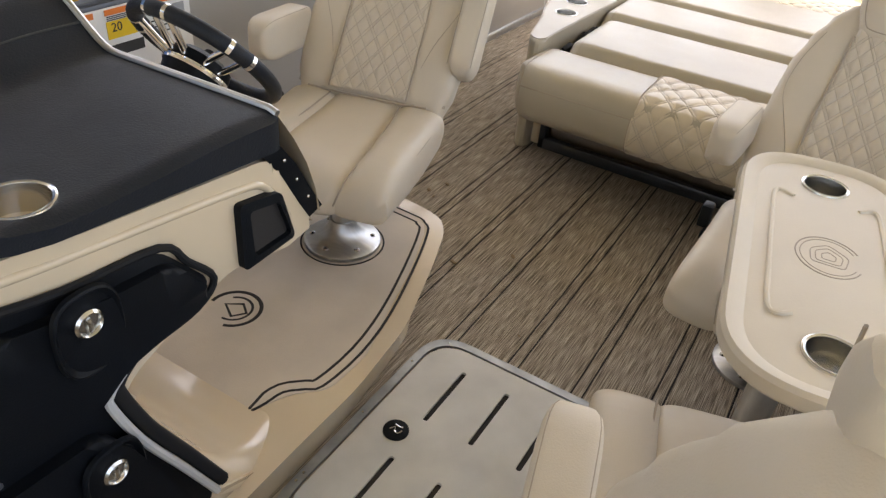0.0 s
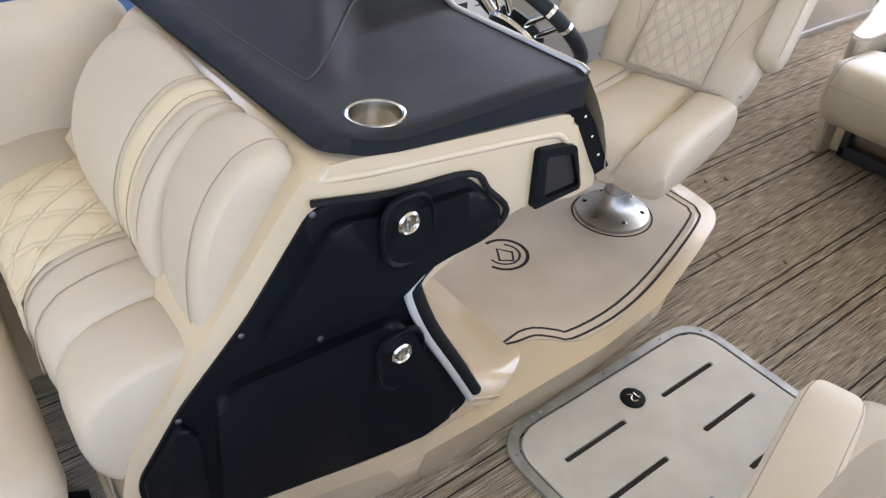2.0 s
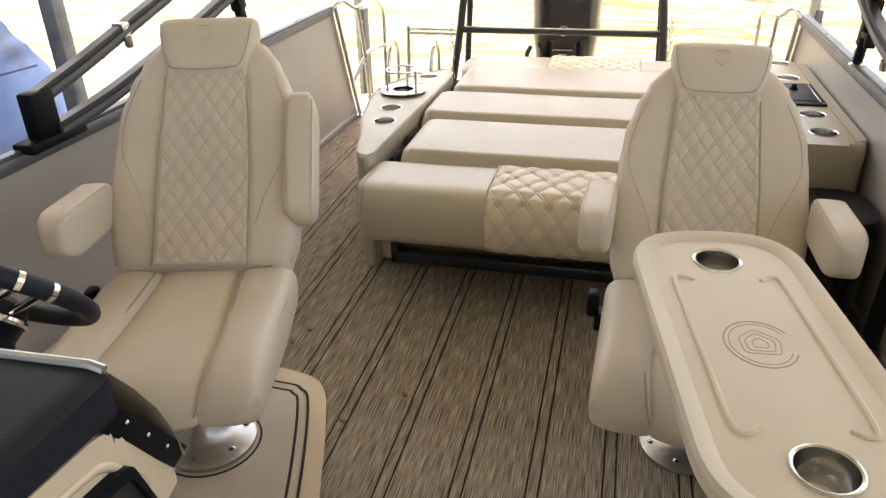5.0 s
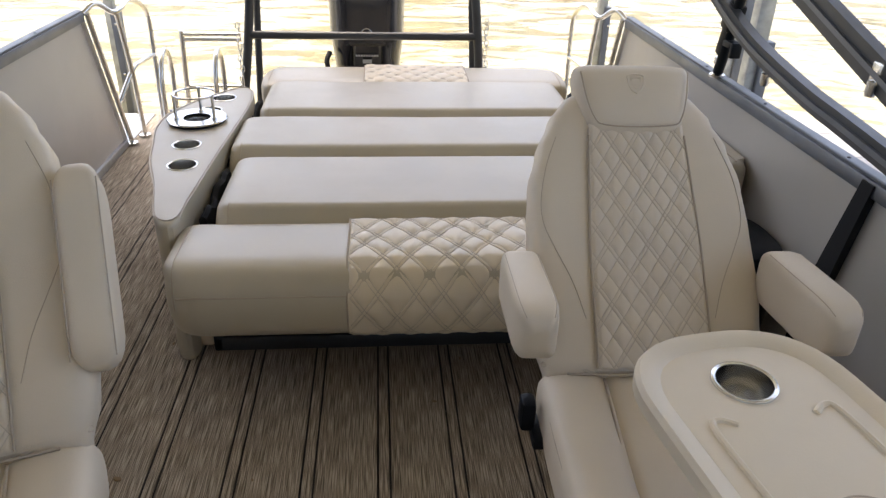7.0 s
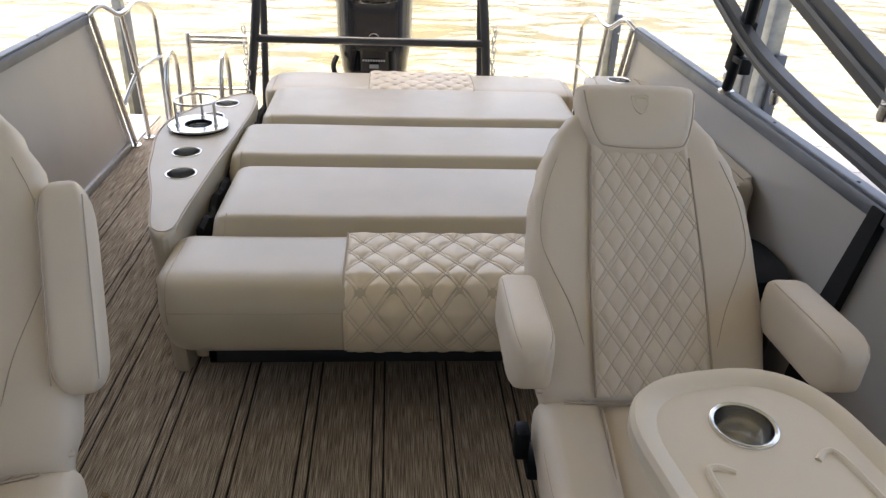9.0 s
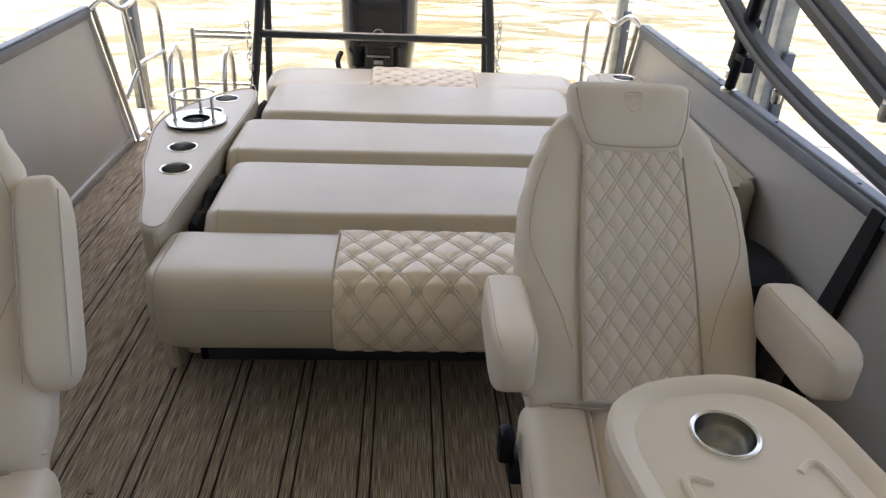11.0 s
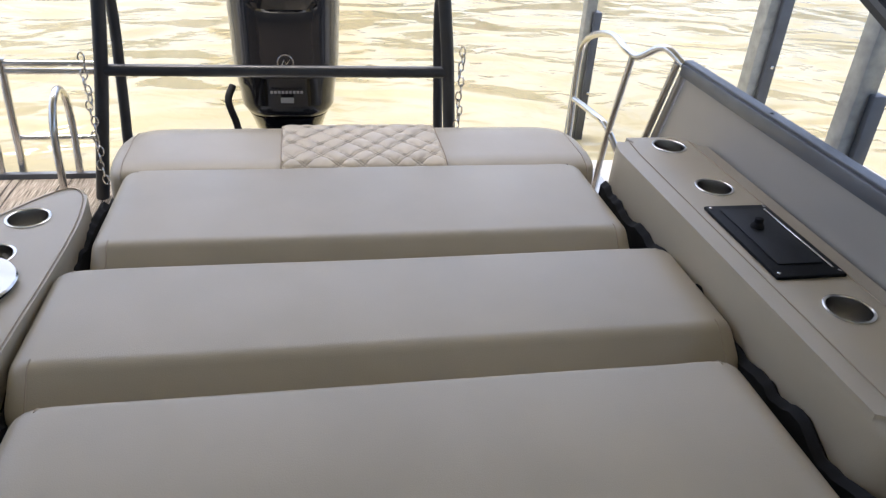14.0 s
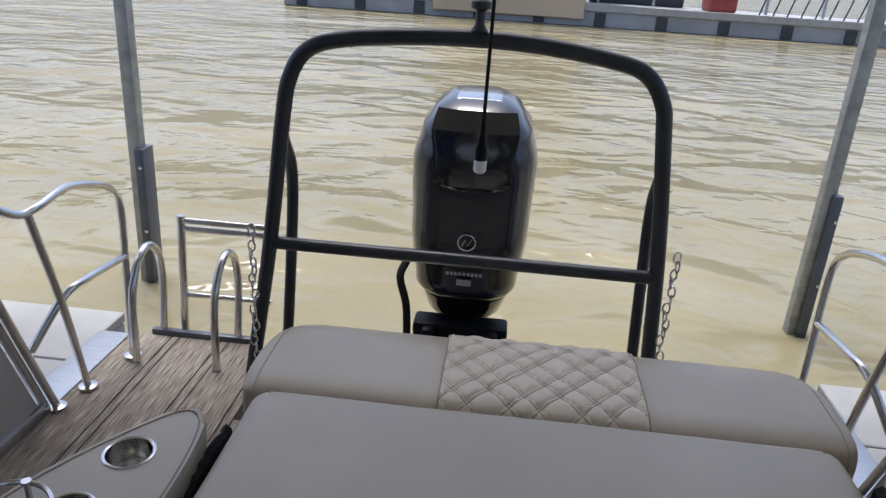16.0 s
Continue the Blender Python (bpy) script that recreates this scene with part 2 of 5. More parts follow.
def tube(bm, pts, r, n=12, k=6, closed=False, flat=1.0):
    pts = [Vector(p) for p in pts]
    if k > 1 and len(pts) > 2 and not closed:
        pts = spline(pts, k)
    rings, up = [], None
    for i, p in enumerate(pts):
        a = pts[i - 1] if i or closed else p
        b = pts[(i + 1) % len(pts)] if i < len(pts) - 1 or closed else p
        d = (b - a).normalized()
        if up is None:
            up = d.orthogonal().normalized()
        up = (up - d * up.dot(d)).normalized()
        w = d.cross(up)
        rings.append([p + r * (math.cos(t) * up + flat * math.sin(t) * w) for t in (2 * math.pi * j / n for j in range(n))])
    loft(bm, rings, cap=not closed, closed=closed)


def lathe(bm, prof, n=32, c=(0, 0, 0), cap=True):
    loft(bm, [[(c[0] + r * math.cos(t), c[1] + r * math.sin(t), c[2] + z) for t in (2 * math.pi * j / n for j in range(n))] for r, z in prof], cap)


def prism(bm, poly, lo, hi, axis="z", bevel=0.0, seg=3):
    put = {"z": lambda a, b, h: (a, b, h), "x": lambda a, b, h: (h, a, b), "y": lambda a, b, h: (a, h, b)}[axis]
    v0 = [bm.verts.new(put(a, b, lo)) for a, b in poly]
    v1 = [bm.verts.new(put(a, b, hi)) for a, b in poly]
    n = len(poly)
    f1 = bm.faces.new(v1)
    bm.faces.new(v0[::-1])
    for i in range(n):
        bm.faces.new((v0[i], v0[(i + 1) % n], v1[(i + 1) % n], v1[i]))
    if bevel:
        bmesh.ops.bevel(bm, geom=list(f1.edges), offset=bevel, segments=seg, profile=0.5, affect="EDGES")


def round_poly(poly, r, k=5):
    out, n = [], len(poly)
    for i in range(n):
        p, a, b = Vector(poly[i]), Vector(poly[i - 1]), Vector(poly[(i + 1) % n])
        da, db = (a - p), (b - p)
        q = min(r, da.length * 0.45, db.length * 0.45)
        s, e = p + da.normalized() * q, p + db.normalized() * q
        for j in range(k + 1):
            t = j / k
            out.append(tuple((1 - t) ** 2 * s + 2 * t * (1 - t) * p + t * t * e))
    return out


def smooth_poly(poly, k=5):
    n = len(poly)
    P = [Vector((*p, 0)) for p in poly]
    out = []
    for i in range(n):
        a, b, c, d = P[i - 1], P[i], P[(i + 1) % n], P[(i + 2) % n]
        for j in range(k):
            t = j / k
            q = 0.5 * (2 * b + (c - a) * t + (2 * a - 5 * b + 4 * c - d) * t * t + (3 * b - a - 3 * c + d) * t ** 3)
            out.append((q.x, q.y))
    return out


def drill(ob, holes):
    """Cut round holes (x, y, radius, z low, z high) in the object's own space."""
    bm = bmesh.new()
    for x, y, r, lo, hi in holes:
        lathe(bm, [(r, lo), (r, hi)], 40, (x, y, 0))
    cutter = new("cutter", mesh_of("cutter", bm, VINYL))
    bpy.context.view_layer.update()
    cutter.matrix_world = ob.matrix_world.copy()
    md = ob.modifiers.new("holes", "BOOLEAN")
    md.operation, md.solver, md.object = "DIFFERENCE", "EXACT", cutter
    bpy.context.view_layer.update()
    me = bpy.data.meshes.new_from_object(ob.evaluated_get(bpy.context.evaluated_depsgraph_get()))
    ob.modifiers.clear()
    me.set_sharp_from_angle(angle=radians(30))
    ob.data = me
    bpy.data.objects.remove(cutter)


def cup_holder(x, y, z, r=0.05, depth=0.085, tilt=(0, 0)):
    t = thing("cup_holder", "round stainless steel cup holder set into the top", "cup holder", pose(x, y, z, tilt[0], tilt[1], 0), "cup holders")
    bm = bmesh.new()
    lathe(bm, [(r - 0.006, -0.002), (r - 0.005, 0.002), (r - 0.001, 0.0035), (r + 0.002, 0.0025), (r + 0.003, -0.001)], 40, cap=False)
    part("rim", bm, STEEL, t)
    bm = bmesh.new()
    lathe(bm, [(r - 0.006, 0.001), (r - 0.008, -0.02), (r - 0.010, -depth + 0.008), (r - 0.018, -depth)], 40, cap=False)
    part("sleeve", bm, STEEL, t)
    bm = bmesh.new()
    lathe(bm, [(r - 0.017, -depth), (0.016, -depth + 0.001), (0.014, -depth + 0.002)], 32)
    part("bottom", bm, STEEL, t)
    return t


def puff(s, cuts):
    """Height of the padding between the seams at the given fractions of a repeat."""
    f = s % 1.0
    c = list(cuts) + [1.0 + cuts[0]]
    for a, b in zip(c, c[1:]):
        if a <= f < b:
            return min(1.0, ((b - a) / 0.3) ** 0.7) * math.sin(math.pi * (f - a) / (b - a)) ** 0.8
    return 0.0


def quilt(bm, at, w, h, nu, nv, a, b, depth, trim=None, cuts=(0.0, 0.11, 0.53)):
    """A quilted sheet: at(u, v, height) gives the place, u and v in metres; diamonds repeat every a across and b along. Returns a mesh of its sewn lines."""
    rows = []
    for j in range(nv + 1):
        v = h * j / nv
        row = []
        for i in range(nu + 1):
            u = w * (i / nu - 0.5)
            k = trim(v) if trim else 1.0
            d = depth * math.sqrt(max(0.0, puff(u / a + v / b, cuts) * puff(u / a - v / b, cuts)))
            edge = min(1.0, min(i, nu - i) / 4, 0.4 + min(j, nv - j) / 4)
            row.append(bm.verts.new(at(u * k, v, d * edge)))
        rows.append(row)
    for r0, r1 in zip(rows, rows[1:]):
        for i in range(nu):
            bm.faces.new((r0[i], r0[i + 1], r1[i + 1], r1[i]))
    sewn = bmesh.new()
    n = int(w / a + h / b) + 2
    for s in (-1, 1):
        for q in range(-n, n + 1):
            for c in cuts:
                run = []
                for j in range(nv * 2 + 1):
                    v = h * j / (nv * 2)
                    u = (q + c - s * v / b) * a if s > 0 else (q + c + v / b) * a
                    if abs(u) < w * 0.493:
                        run.append(at(u * (trim(v) if trim else 1.0), v, depth * 0.22 + 0.0007))
                if len(run) > 4:
                    tube(sewn, run[::2] if len(run) > 8 else run, 0.0012, 4, 1)
    return sewn


def lerp_table(tab, x):
    if x <= tab[0][0]:
        return tab[0][1]
    for (a, p), (b, q) in zip(tab, tab[1:]):
        if x <= b:
            t = (x - a) / (b - a)
            t = t * t * (3 - 2 * t)
            return p + (q - p) * t
    return tab[-1][1]

# ---- water, dock, roof, distance ----
bm = bmesh.new()
for q in (((-400, -60), (400, -60), (400, 700), (-400, 700)),):
    bm.faces.new([bm.verts.new((x, y, -0.45)) for x, y in q])
solid("water", bm, WATER, "murky brown lake water with small wind ripples", "water", kind="structure", smooth=False)

for side in (-1, 1):
    bm = bmesh.new()
    x0, x1 = (-3.4, -1.62) if side < 0 else (1.62, 3.3)
    rbox(bm, (x0, -6, -0.5), (x1, 5.78, -0.16), 0.02, 2)
    dk = solid("dock_finger", bm, CONC, "grey floating dock finger alongside the boat", "dock", kind="structure")
    for i in range(26):
        bm = bmesh.new()
        y = 5.78 - 0.46 * i
        rbox(bm, (x0, y - 0.452, -0.16), (x1, y, -0.11), 0.006, 1)
        part("plank", bm, DOCKM, dk)

# roof above the view; its height and reach are set to shade the boat
bm = bmesh.new()
rbox(bm, (-3.7, -8.5, 3.5), (3.6, 6.05, 3.56), 0.0)
solid("ceiling", bm, ROOFM, "unseen plain metal roof that shades the boat slip", "roof", kind="structure", smooth=False)


def dock_post(x, y, z1=3.5, bracket=0.45, w=0.075):
    t = thing("dock_post", "square galvanised steel dock post with a dark sleeve", "post", pose(x, y, 0), "dock posts")
    bm = bmesh.new()
    rbox(bm, (-w / 2, -w / 2, -0.9), (w / 2, w / 2, z1), 0.006, 2)
    part("post", bm, GALV, t)
    if bracket:
        bm = bmesh.new()
        rbox(bm, (0.012, -w / 2 - 0.03, -0.7), (w / 2 + 0.03, w / 2 + 0.03, bracket), 0.006, 2)
        part("sleeve", bm, RAILG, t, "dark weathered steel sleeve")
        for z in (0.3, -0.1):
            bm = bmesh.new()
            lathe(bm, [(0.011, 0), (0.011, 0.012), (0.006, 0.014)], 10, (0.05, 0, 0))
            bmesh.ops.transform(bm, matrix=Matrix.Translation((0, -w / 2 - 0.03, z)) @ Matrix.Rotation(radians(90), 4, "X") @ Matrix.Translation((0, 0, 0)), verts=bm.verts[:])
            part("bolt", bm, STEEL, t)
    return t


for x, y, b, w in ((-2.05, 6.85, 0.41, 0.075), (1.98, 6.98, 0.45, 0.075), (2.86, 6.3, 0.87, 0.11), (2.14, 4.56, 0.70, 0.085), (-2.6, 1.32, 0, 0.075), (-2.6, 2.07, 0, 0.075), (-2.05, 2.9, 0, 0.075)):
    dock_post(x, y, bracket=b, w=w)

# tarpaulin beside the dock
bm = bmesh.new()
rows = []
for j in range(91):
    row = []
    for i in range(421):
        u, v = i / 420, j / 90
        y = -5.5 + 9.7 * u
        top = 2.6 if u < 0.86 else 2.6 - (u - 0.86) / 0.14 * 2.2
        z = -0.35 + (top + 0.35) * v
        warp = noise.noise((y * 0.9, z * 0.9, 3))
        slack = max(0.0, min(1.0, (y - 2.0) / 0.7))
        slant = 0.86 * y + 0.5 * z
        sag = z - 0.35 * (y - 3.1) ** 2
        hang = 0.5 + 0.5 * noise.noise((y * 1.1, z * 0.8, 21))
        dx = 0.10 * warp + 0.02 * noise.noise((y * 3.0, z * 2.2, 7))
        dx += (1 - slack) * hang * (0.045 * (0.5 + 0.5 * math.sin(9 * slant + 5 * warp)) ** 2 + 0.022 * (0.5 + 0.5 * math.sin(23 * slant + 9 * noise.noise((y * 1.7, z * 0.9, 5)))) ** 3)
        dx += slack * (0.4 + 0.6 * hang) * (0.05 * (0.5 + 0.5 * math.sin(13 * sag + 3 * warp)) ** 2 + 0.016 * (0.5 + 0.5 * math.sin(31 * sag + 4 * warp)) ** 2)
        dx += 0.02 * math.exp(-((z - 0.9 + 0.03 * (y + 5)) / 0.03) ** 2)
        row.append(bm.verts.new((-3.1 + dx - 0.25 * v, y, z)))
    rows.append(row)
for r0, r1 in zip(rows, rows[1:]):
    for i in range(420):
        bm.faces.new((r0[i], r0[i + 1], r1[i + 1], r1[i]))
tp = solid("tarpaulin", bm, TARP, "creased blue tarpaulin with brown stains hanging beside the dock", "tarp")
bm = bmesh.new()
tube(bm, [(-3.0 + 0.02 * math.sin(i), -5 + i * 0.46, 0.86 - 0.015 * i) for i in range(20)], 0.006, 6, 2)
part("seam", bm, mat("blue_seam", (0.03, 0.06, 0.2), 0.6), tp)

# power cord on the dock post
pw = thing("power_cord", "yellow extension cord plugged in at the dock post", "cord", pose(-2.53, 1.42, 0.72))
bm = bmesh.new()
rbox(bm, (-0.03, -0.04, -0.09), (0.03, 0.03, 0.02), 0.01, 2)
part("plug", bm, YCORD, pw)
bm = bmesh.new()
rbox(bm, (-0.02, -0.03, 0.1), (0.02, 0.02, 0.2), 0.008, 2)
part("plug_cap", bm, YCORD, pw)
bm = bmesh.new()
tube(bm, [(0, 0.02, -0.02), (0.02, 0.10, -0.04), (0.06, 0.22, -0.11), (0.13, 0.36, -0.24), (0.21, 0.49, -0.42), (0.3, 0.62, -0.83)], 0.012, 8)
part("cable", bm, YCORD, pw)
bm = bmesh.new()
rbox(bm, (-0.05, -0.09, -0.06), (0.03, -0.02, 0.16), 0.015, 2)
rbox(bm, (-0.06, -0.16, -0.36), (0.05, -0.05, -0.1), 0.015, 2)
part("strap", bm, BLACKP, pw, "black strap and clamp")
bm = bmesh.new()
rbox(bm, (-0.05, -0.17, 0.25), (0.03, -0.07, 0.40), 0.010, 2)
rbox(bm, (0.028, -0.155, 0.265), (0.044, -0.060, 0.415), 0.008, 2)
part("outlet_box", bm, mat("weathered_grey_plastic", (0.55, 0.55, 0.53), 0.5, color2=(0.42, 0.42, 0.40), scale=9), pw, "pale grey outlet box with a flip cover")

# far dock with boathouse
fd = thing("far_dock", "long grey floating dock with a tan boathouse across the water", "dock", pose(0, 31, -0.45))
bm = bmesh.new()
rbox(bm, (-8.5, -0.3, 0), (40, 3.2, 0.75), 0.03, 1)
part("float", bm, CONC, fd)
bm = bmesh.new()
rbox(bm, (-8.5, -0.38, 0.55), (40, -0.3, 0.8), 0.01, 1)
part("fender_strip", bm, DOCKM, fd, "pale dock edge board")
for i in range(22):
    bm = bmesh.new()
    rbox(bm, (-8 + 2.2 * i, -0.36, 0.05), (-7.6 + 2.2 * i, -0.30, 0.5), 0.01, 1)
    part("bumper", bm, DARKW, fd)
bm = bmesh.new()
rbox(bm, (-2.9, -0.45, 0.25), (2.6, 3.0, 4.6), 0.02, 1)
part("wall", bm, TANW, fd, "tan boathouse wall")
bm = bmesh.new()
rbox(bm, (-3.6, -0.2, 4.6), (3.8, 3.2, 4.8), 0.02, 1)
part("roof", bm, ROOFM, fd)
for i in range(6):
    bm = bmesh.new()
    rbox(bm, (-7.6 + 0.75 * i, 0.8, 0.75), (-7.0 + 0.75 * i, 1.4, 1.15 + 0.1 * (i % 3)), 0.05, 2)
    part("dock_box", bm, WHITE if i % 2 else CONC, fd)
bm = bmesh.new()
for i in range(9):
    tube(bm, [(9 + 0.5 * i, 0.6, 0.75), (9.2 + 0.5 * i, 0.6, 1.6), (9.3 + 0.5 * i, 1.2, 1.7)], 0.03, 6, 3)
part("chair_stack", bm, DARKW, fd, "dark metal chairs on the far dock")
for i in range(7):
    bm = bmesh.new()
    rbox(bm, (3.2 + 2.1 * i, 1.6, 0.75), (3.3 + 2.1 * i, 1.7, 4.2), 0.01, 1)
    part("roof_post", bm, GALV, fd)
bm = bmesh.new()
rbox(bm, (3.0, 2.2, 0.75), (6.6, 2.9, 1.9), 0.05, 2)
part("moored_hull", bm, DARKW, fd, "dark covered boat beside the jetty")
for x in (7.2,):
    bm = bmesh.new()
    rbox(bm, (x, 0.6, 0.75), (x + 1.0, 2.0, 1.5), 0.12, 3)
    part("red_float", bm, REDP, fd)

# ---- boat deck ----
DECK_POLY = [(-1.42, -3.2), (1.42, -3.2), (1.42, 5.42), (1.0, 5.42), (1.0, 4.9), (-0.60, 4.9), (-0.60, 5.42), (-1.42, 5.42)]
bm = bmesh.new()
prism(bm, DECK_POLY, -0.06, -0.004)
floor = solid("floor", bm, LINE, "dark underlay of the boat deck", "floor", kind="structure", smooth=False)
bm = bmesh.new()
rbox(bm, (-1.52, -3.2, -0.10), (-1.385, 5.40, 0.008), 0.006, 2)
solid("trim", bm, BRUSH, "bare aluminium deck edge strip", "trim", kind="structure")
bm = bmesh.new()
rbox(bm, (1.385, -3.2, -0.10), (1.52, 5.40, 0.008), 0.006, 2)
solid("trim", bm, BRUSH, "bare aluminium deck edge strip", "trim", kind="structure")
for x in (-1.12, 1.12):
    bm = bmesh.new()
    lathe(bm, [(0.01, -3.6), (0.2, -3.2), (0.31, -2.6), (0.31, 4.9), (0.22, 5.3)], 28)
    bmesh.ops.transform(bm, matrix=Matrix.Translation((x, 0, -0.42)) @ Matrix.Rotation(radians(-90), 4, "X"), verts=bm.verts)
    solid("pontoon", bm, BRUSH, "round aluminium pontoon under the deck", "pontoon", group="pontoons")

# ---- fences ----
def fence(side):
    s = side
    t = thing("fence", "grey-beige panelled boat fence with a dark top rail", "fence", group="boat fences")
    X = 1.40 * s
    bm = bmesh.new()
    prism(bm, [(-3.0, 0.02), (4.80, 0.02), (4.51, 0.77), (-3.0, 0.77)], X - 0.004, X + 0.004, "x")
    part("panel", bm, PANEL, t, smooth=False)
    bm = bmesh.new()
    rbox(bm, (X - 0.026, -3.0, 0.762), (X + 0.026, 4.53, 0.808), 0.008, 2)
    part("top_rail", bm, RAILG, t)
    bm = bmesh.new()
    rbox(bm, (X - 0.018, -3.0, 0.806), (X + 0.018, 4.53, 0.818), 0.003, 1)
    part("rail_cap", bm, RAILG, t)
    bm = bmesh.new()
    rbox(bm, (X - 0.02, -3.0, 0.006), (X + 0.02, 4.82, 0.045), 0.006, 2)
    part("bottom_rail", bm, BRUSH, t)
    bm = bmesh.new()
    tube(bm, [(X, 4.83, 0.02), (X, 4.53, 0.80)], 0.016, 12, 1)
    part("end_post", bm, BRUSH, t)
    for y in (-2.2, -0.6, 1.0, 2.2, 3.4):
        bm = bmesh.new()
        rbox(bm, (X + s * 0.006, y - 0.02, 0.02), (X + s * 0.03, y + 0.02, 0.77), 0.004, 1)
        part("stud", bm, BRUSH, t)
    for i in range(14):
        bm = bmesh.new()
        lathe(bm, [(0.006, 0), (0.006, 0.002), (0.003, 0.004)], 8, (X - s * 0.006, -2.5 + i * 0.5, 0.818))
        part("rivet", bm, RAILG, t)
    return t


fence(-1)
fence(1)


def aft_rail(s):
    t = thing("aft_rail", "bent stainless steel grab rail at the stern gate", "rail", group="stern rails")
    X = 1.285 * s
    f = lambda pts: [(X + s * dx, y, z) for y, z, dx in pts]
    for nm, pts in (("top_tube", [(4.53, 0.80, 0.1), (4.62, 0.835, 0.06), (4.72, 0.775, 0.02), (4.80, 0.78, 0), (4.95, 0.795, 0), (5.14, 0.745, 0), (5.235, 0.68, 0), (5.26, 0.58, 0), (5.245, 0.3, 0), (5.23, 0.012, 0)]),
                    ("slanted_tube", [(4.75, 0.78, 0.01), (4.87, 0.40, 0.02), (4.99, 0.012, 0.05)]),
                    ("front_tube", [(4.55, 0.80, 0.085), (4.70, 0.4, 0.085), (4.85, 0.012, 0.085)]),
                    ("cross_tube", [(4.76, 0.28, 0.08), (4.88, 0.43, 0.02), (5.0, 0.45, 0), (5.25, 0.43, 0)])):
        bm = bmesh.new()
        tube(bm, f(pts), 0.0135, 12, 6)
        part(nm, bm, STEEL, t)
    for y, dx in ((5.23, 0), (4.99, 0.05), (4.85, 0.085)):
        bm = bmesh.new()
        lathe(bm, [(0.034, 0.008), (0.034, 0.014), (0.018, 0.02)], 20, (X + s * dx, y, 0))
        part("foot", bm, STEEL, t)
    return t


aft_rail(-1)
aft_rail(1)

# boarding ladder
ld = thing("boarding_ladder", "folded stainless steel boarding ladder at the stern", "ladder")
for x in (-1.255, -0.93):
    bm = bmesh.new()
    tube(bm, [(x, 5.20, 0.0), (x, 5.215, 0.25), (x, 5.27, 0.38), (x, 5.36, 0.43), (x, 5.44, 0.38), (x, 5.47, 0.25), (x, 5.44, 0.0)], 0.016, 12, 6)
    part("handrail", bm, STEEL, ld)
bm = bmesh.new()
tube(bm, [(-1.19, 5.50, -0.10), (-1.17, 5.50, 0.52)], 0.017, 12, 1)
part("upright", bm, STEEL, ld)
for z, r in ((0.50, 0.013), (0.465, 0.013), (0.165, 0.012)):
    bm = bmesh.new()
    tube(bm, [(-1.17, 5.50, z), (-0.80, 5.50, z)], r, 10, 1)
    part("rung", bm, STEEL, ld)
bm = bmesh.new()
rbox(bm, (-1.30, 5.42, -0.03), (-0.86, 5.45, 0.025), 0.006, 2)
part("hinge_plate", bm, RAILG, ld)

# ---- tow arch ----
tw = thing("tow_arch", "black tubular tow arch standing at the stern", "tow arch")
Y = 5.22
bm = bmesh.new()
tube(bm, [(-0.79, Y, 0.0), (-0.705, Y, 0.55), (-0.65, Y, 1.0), (-0.62, Y, 1.16), (-0.555, Y, 1.255), (-0.43, Y, 1.295), (-0.2, Y, 1.318), (0, Y, 1.325), (0.2, Y, 1.318),
          (0.42, Y, 1.29), (0.54, Y, 1.255), (0.605, Y, 1.17), (0.63, Y, 1.05), (0.685, Y, 0.60), (0.73, Y, 0.0)], 0.027, 16, 6)
part("arch_tube", bm, TUBE, tw)
bm = bmesh.new()
tube(bm, [(-0.70, Y, 0.558), (0.68, Y, 0.558)], 0.024, 14, 1)
part("crossbar", bm, TUBE, tw)
for s in (-1, 1):
    bm = bmesh.new()
    tube(bm, [(0.655 * s, Y + 0.02, 0.95), (0.66 * s, Y + 0.14, 0.78), (0.68 * s, Y + 0.18, 0.45), (0.70 * s, Y + 0.16, 0.0), (0.71 * s, Y + 0.16, -0.1)], 0.022, 12, 6)
    part("brace", bm, TUBE, tw)
bm = bmesh.new()
lathe(bm, [(0.02, 1.34), (0.03, 1.35), (0.016, 1.37), (0.016, 1.41), (0.032, 1.42), (0.032, 1.44), (0.02, 1.45)], 20, (0.0, Y, 0))
part("tow_knob", bm, TUBE, tw)


def chain(x, y, z0, z1):
    bm = bmesh.new()
    n = int((z1 - z0) / 0.032)
    for i in range(n):
        z = z1 - i * 0.032
        ring = []
        a = radians(90 * (i % 2) + 20 * math.sin(i))
        for j in range(14):
            t = 2 * math.pi * j / 14
            ring.append((x + 0.012 * math.cos(t) * math.cos(a) + 0.006 * math.sin(i * 1.7), y + 0.012 * math.cos(t) * math.sin(a), z + 0.021 * math.sin(t)))
        tube(bm, ring, 0.0035, 6, 1, closed=True)
    return part("safety_chain", bm, STEEL, tw, "steel chain hanging from the tow arch")


chain(-0.755, 5.17, 0.05, 0.62)
chain(0.735, 5.17, 0.1, 0.66)

# ---- outboard motor ----
mo = thing("outboard_motor", "large glossy black outboard motor with grey cowl sides", "outboard motor", pose(0, 5.86, 0))
tabw = [(0.18, 0.17), (0.24, 0.225), (0.5, 0.252), (0.8, 0.26), (0.93, 0.228), (1.01, 0.175), (1.05, 0.115)]
tabd = [(0.18, 0.20), (0.24, 0.27), (0.5, 0.31), (0.8, 0.33), (0.95, 0.31), (1.01, 0.25), (1.05, 0.17)]
bm = bmesh.new()
rings = []
for i in range(26):
    z = 0.18 + (1.05 - 0.18) * i / 25
    w, d = lerp_table(tabw, z), lerp_table(tabd, z)
    rings.append([(x, y, z) for x, y in superring(w, d, 40, 3.4)])
loft(bm, rings)
part("cowl", bm, GREYC, mo, "dark grey glossy cowl")
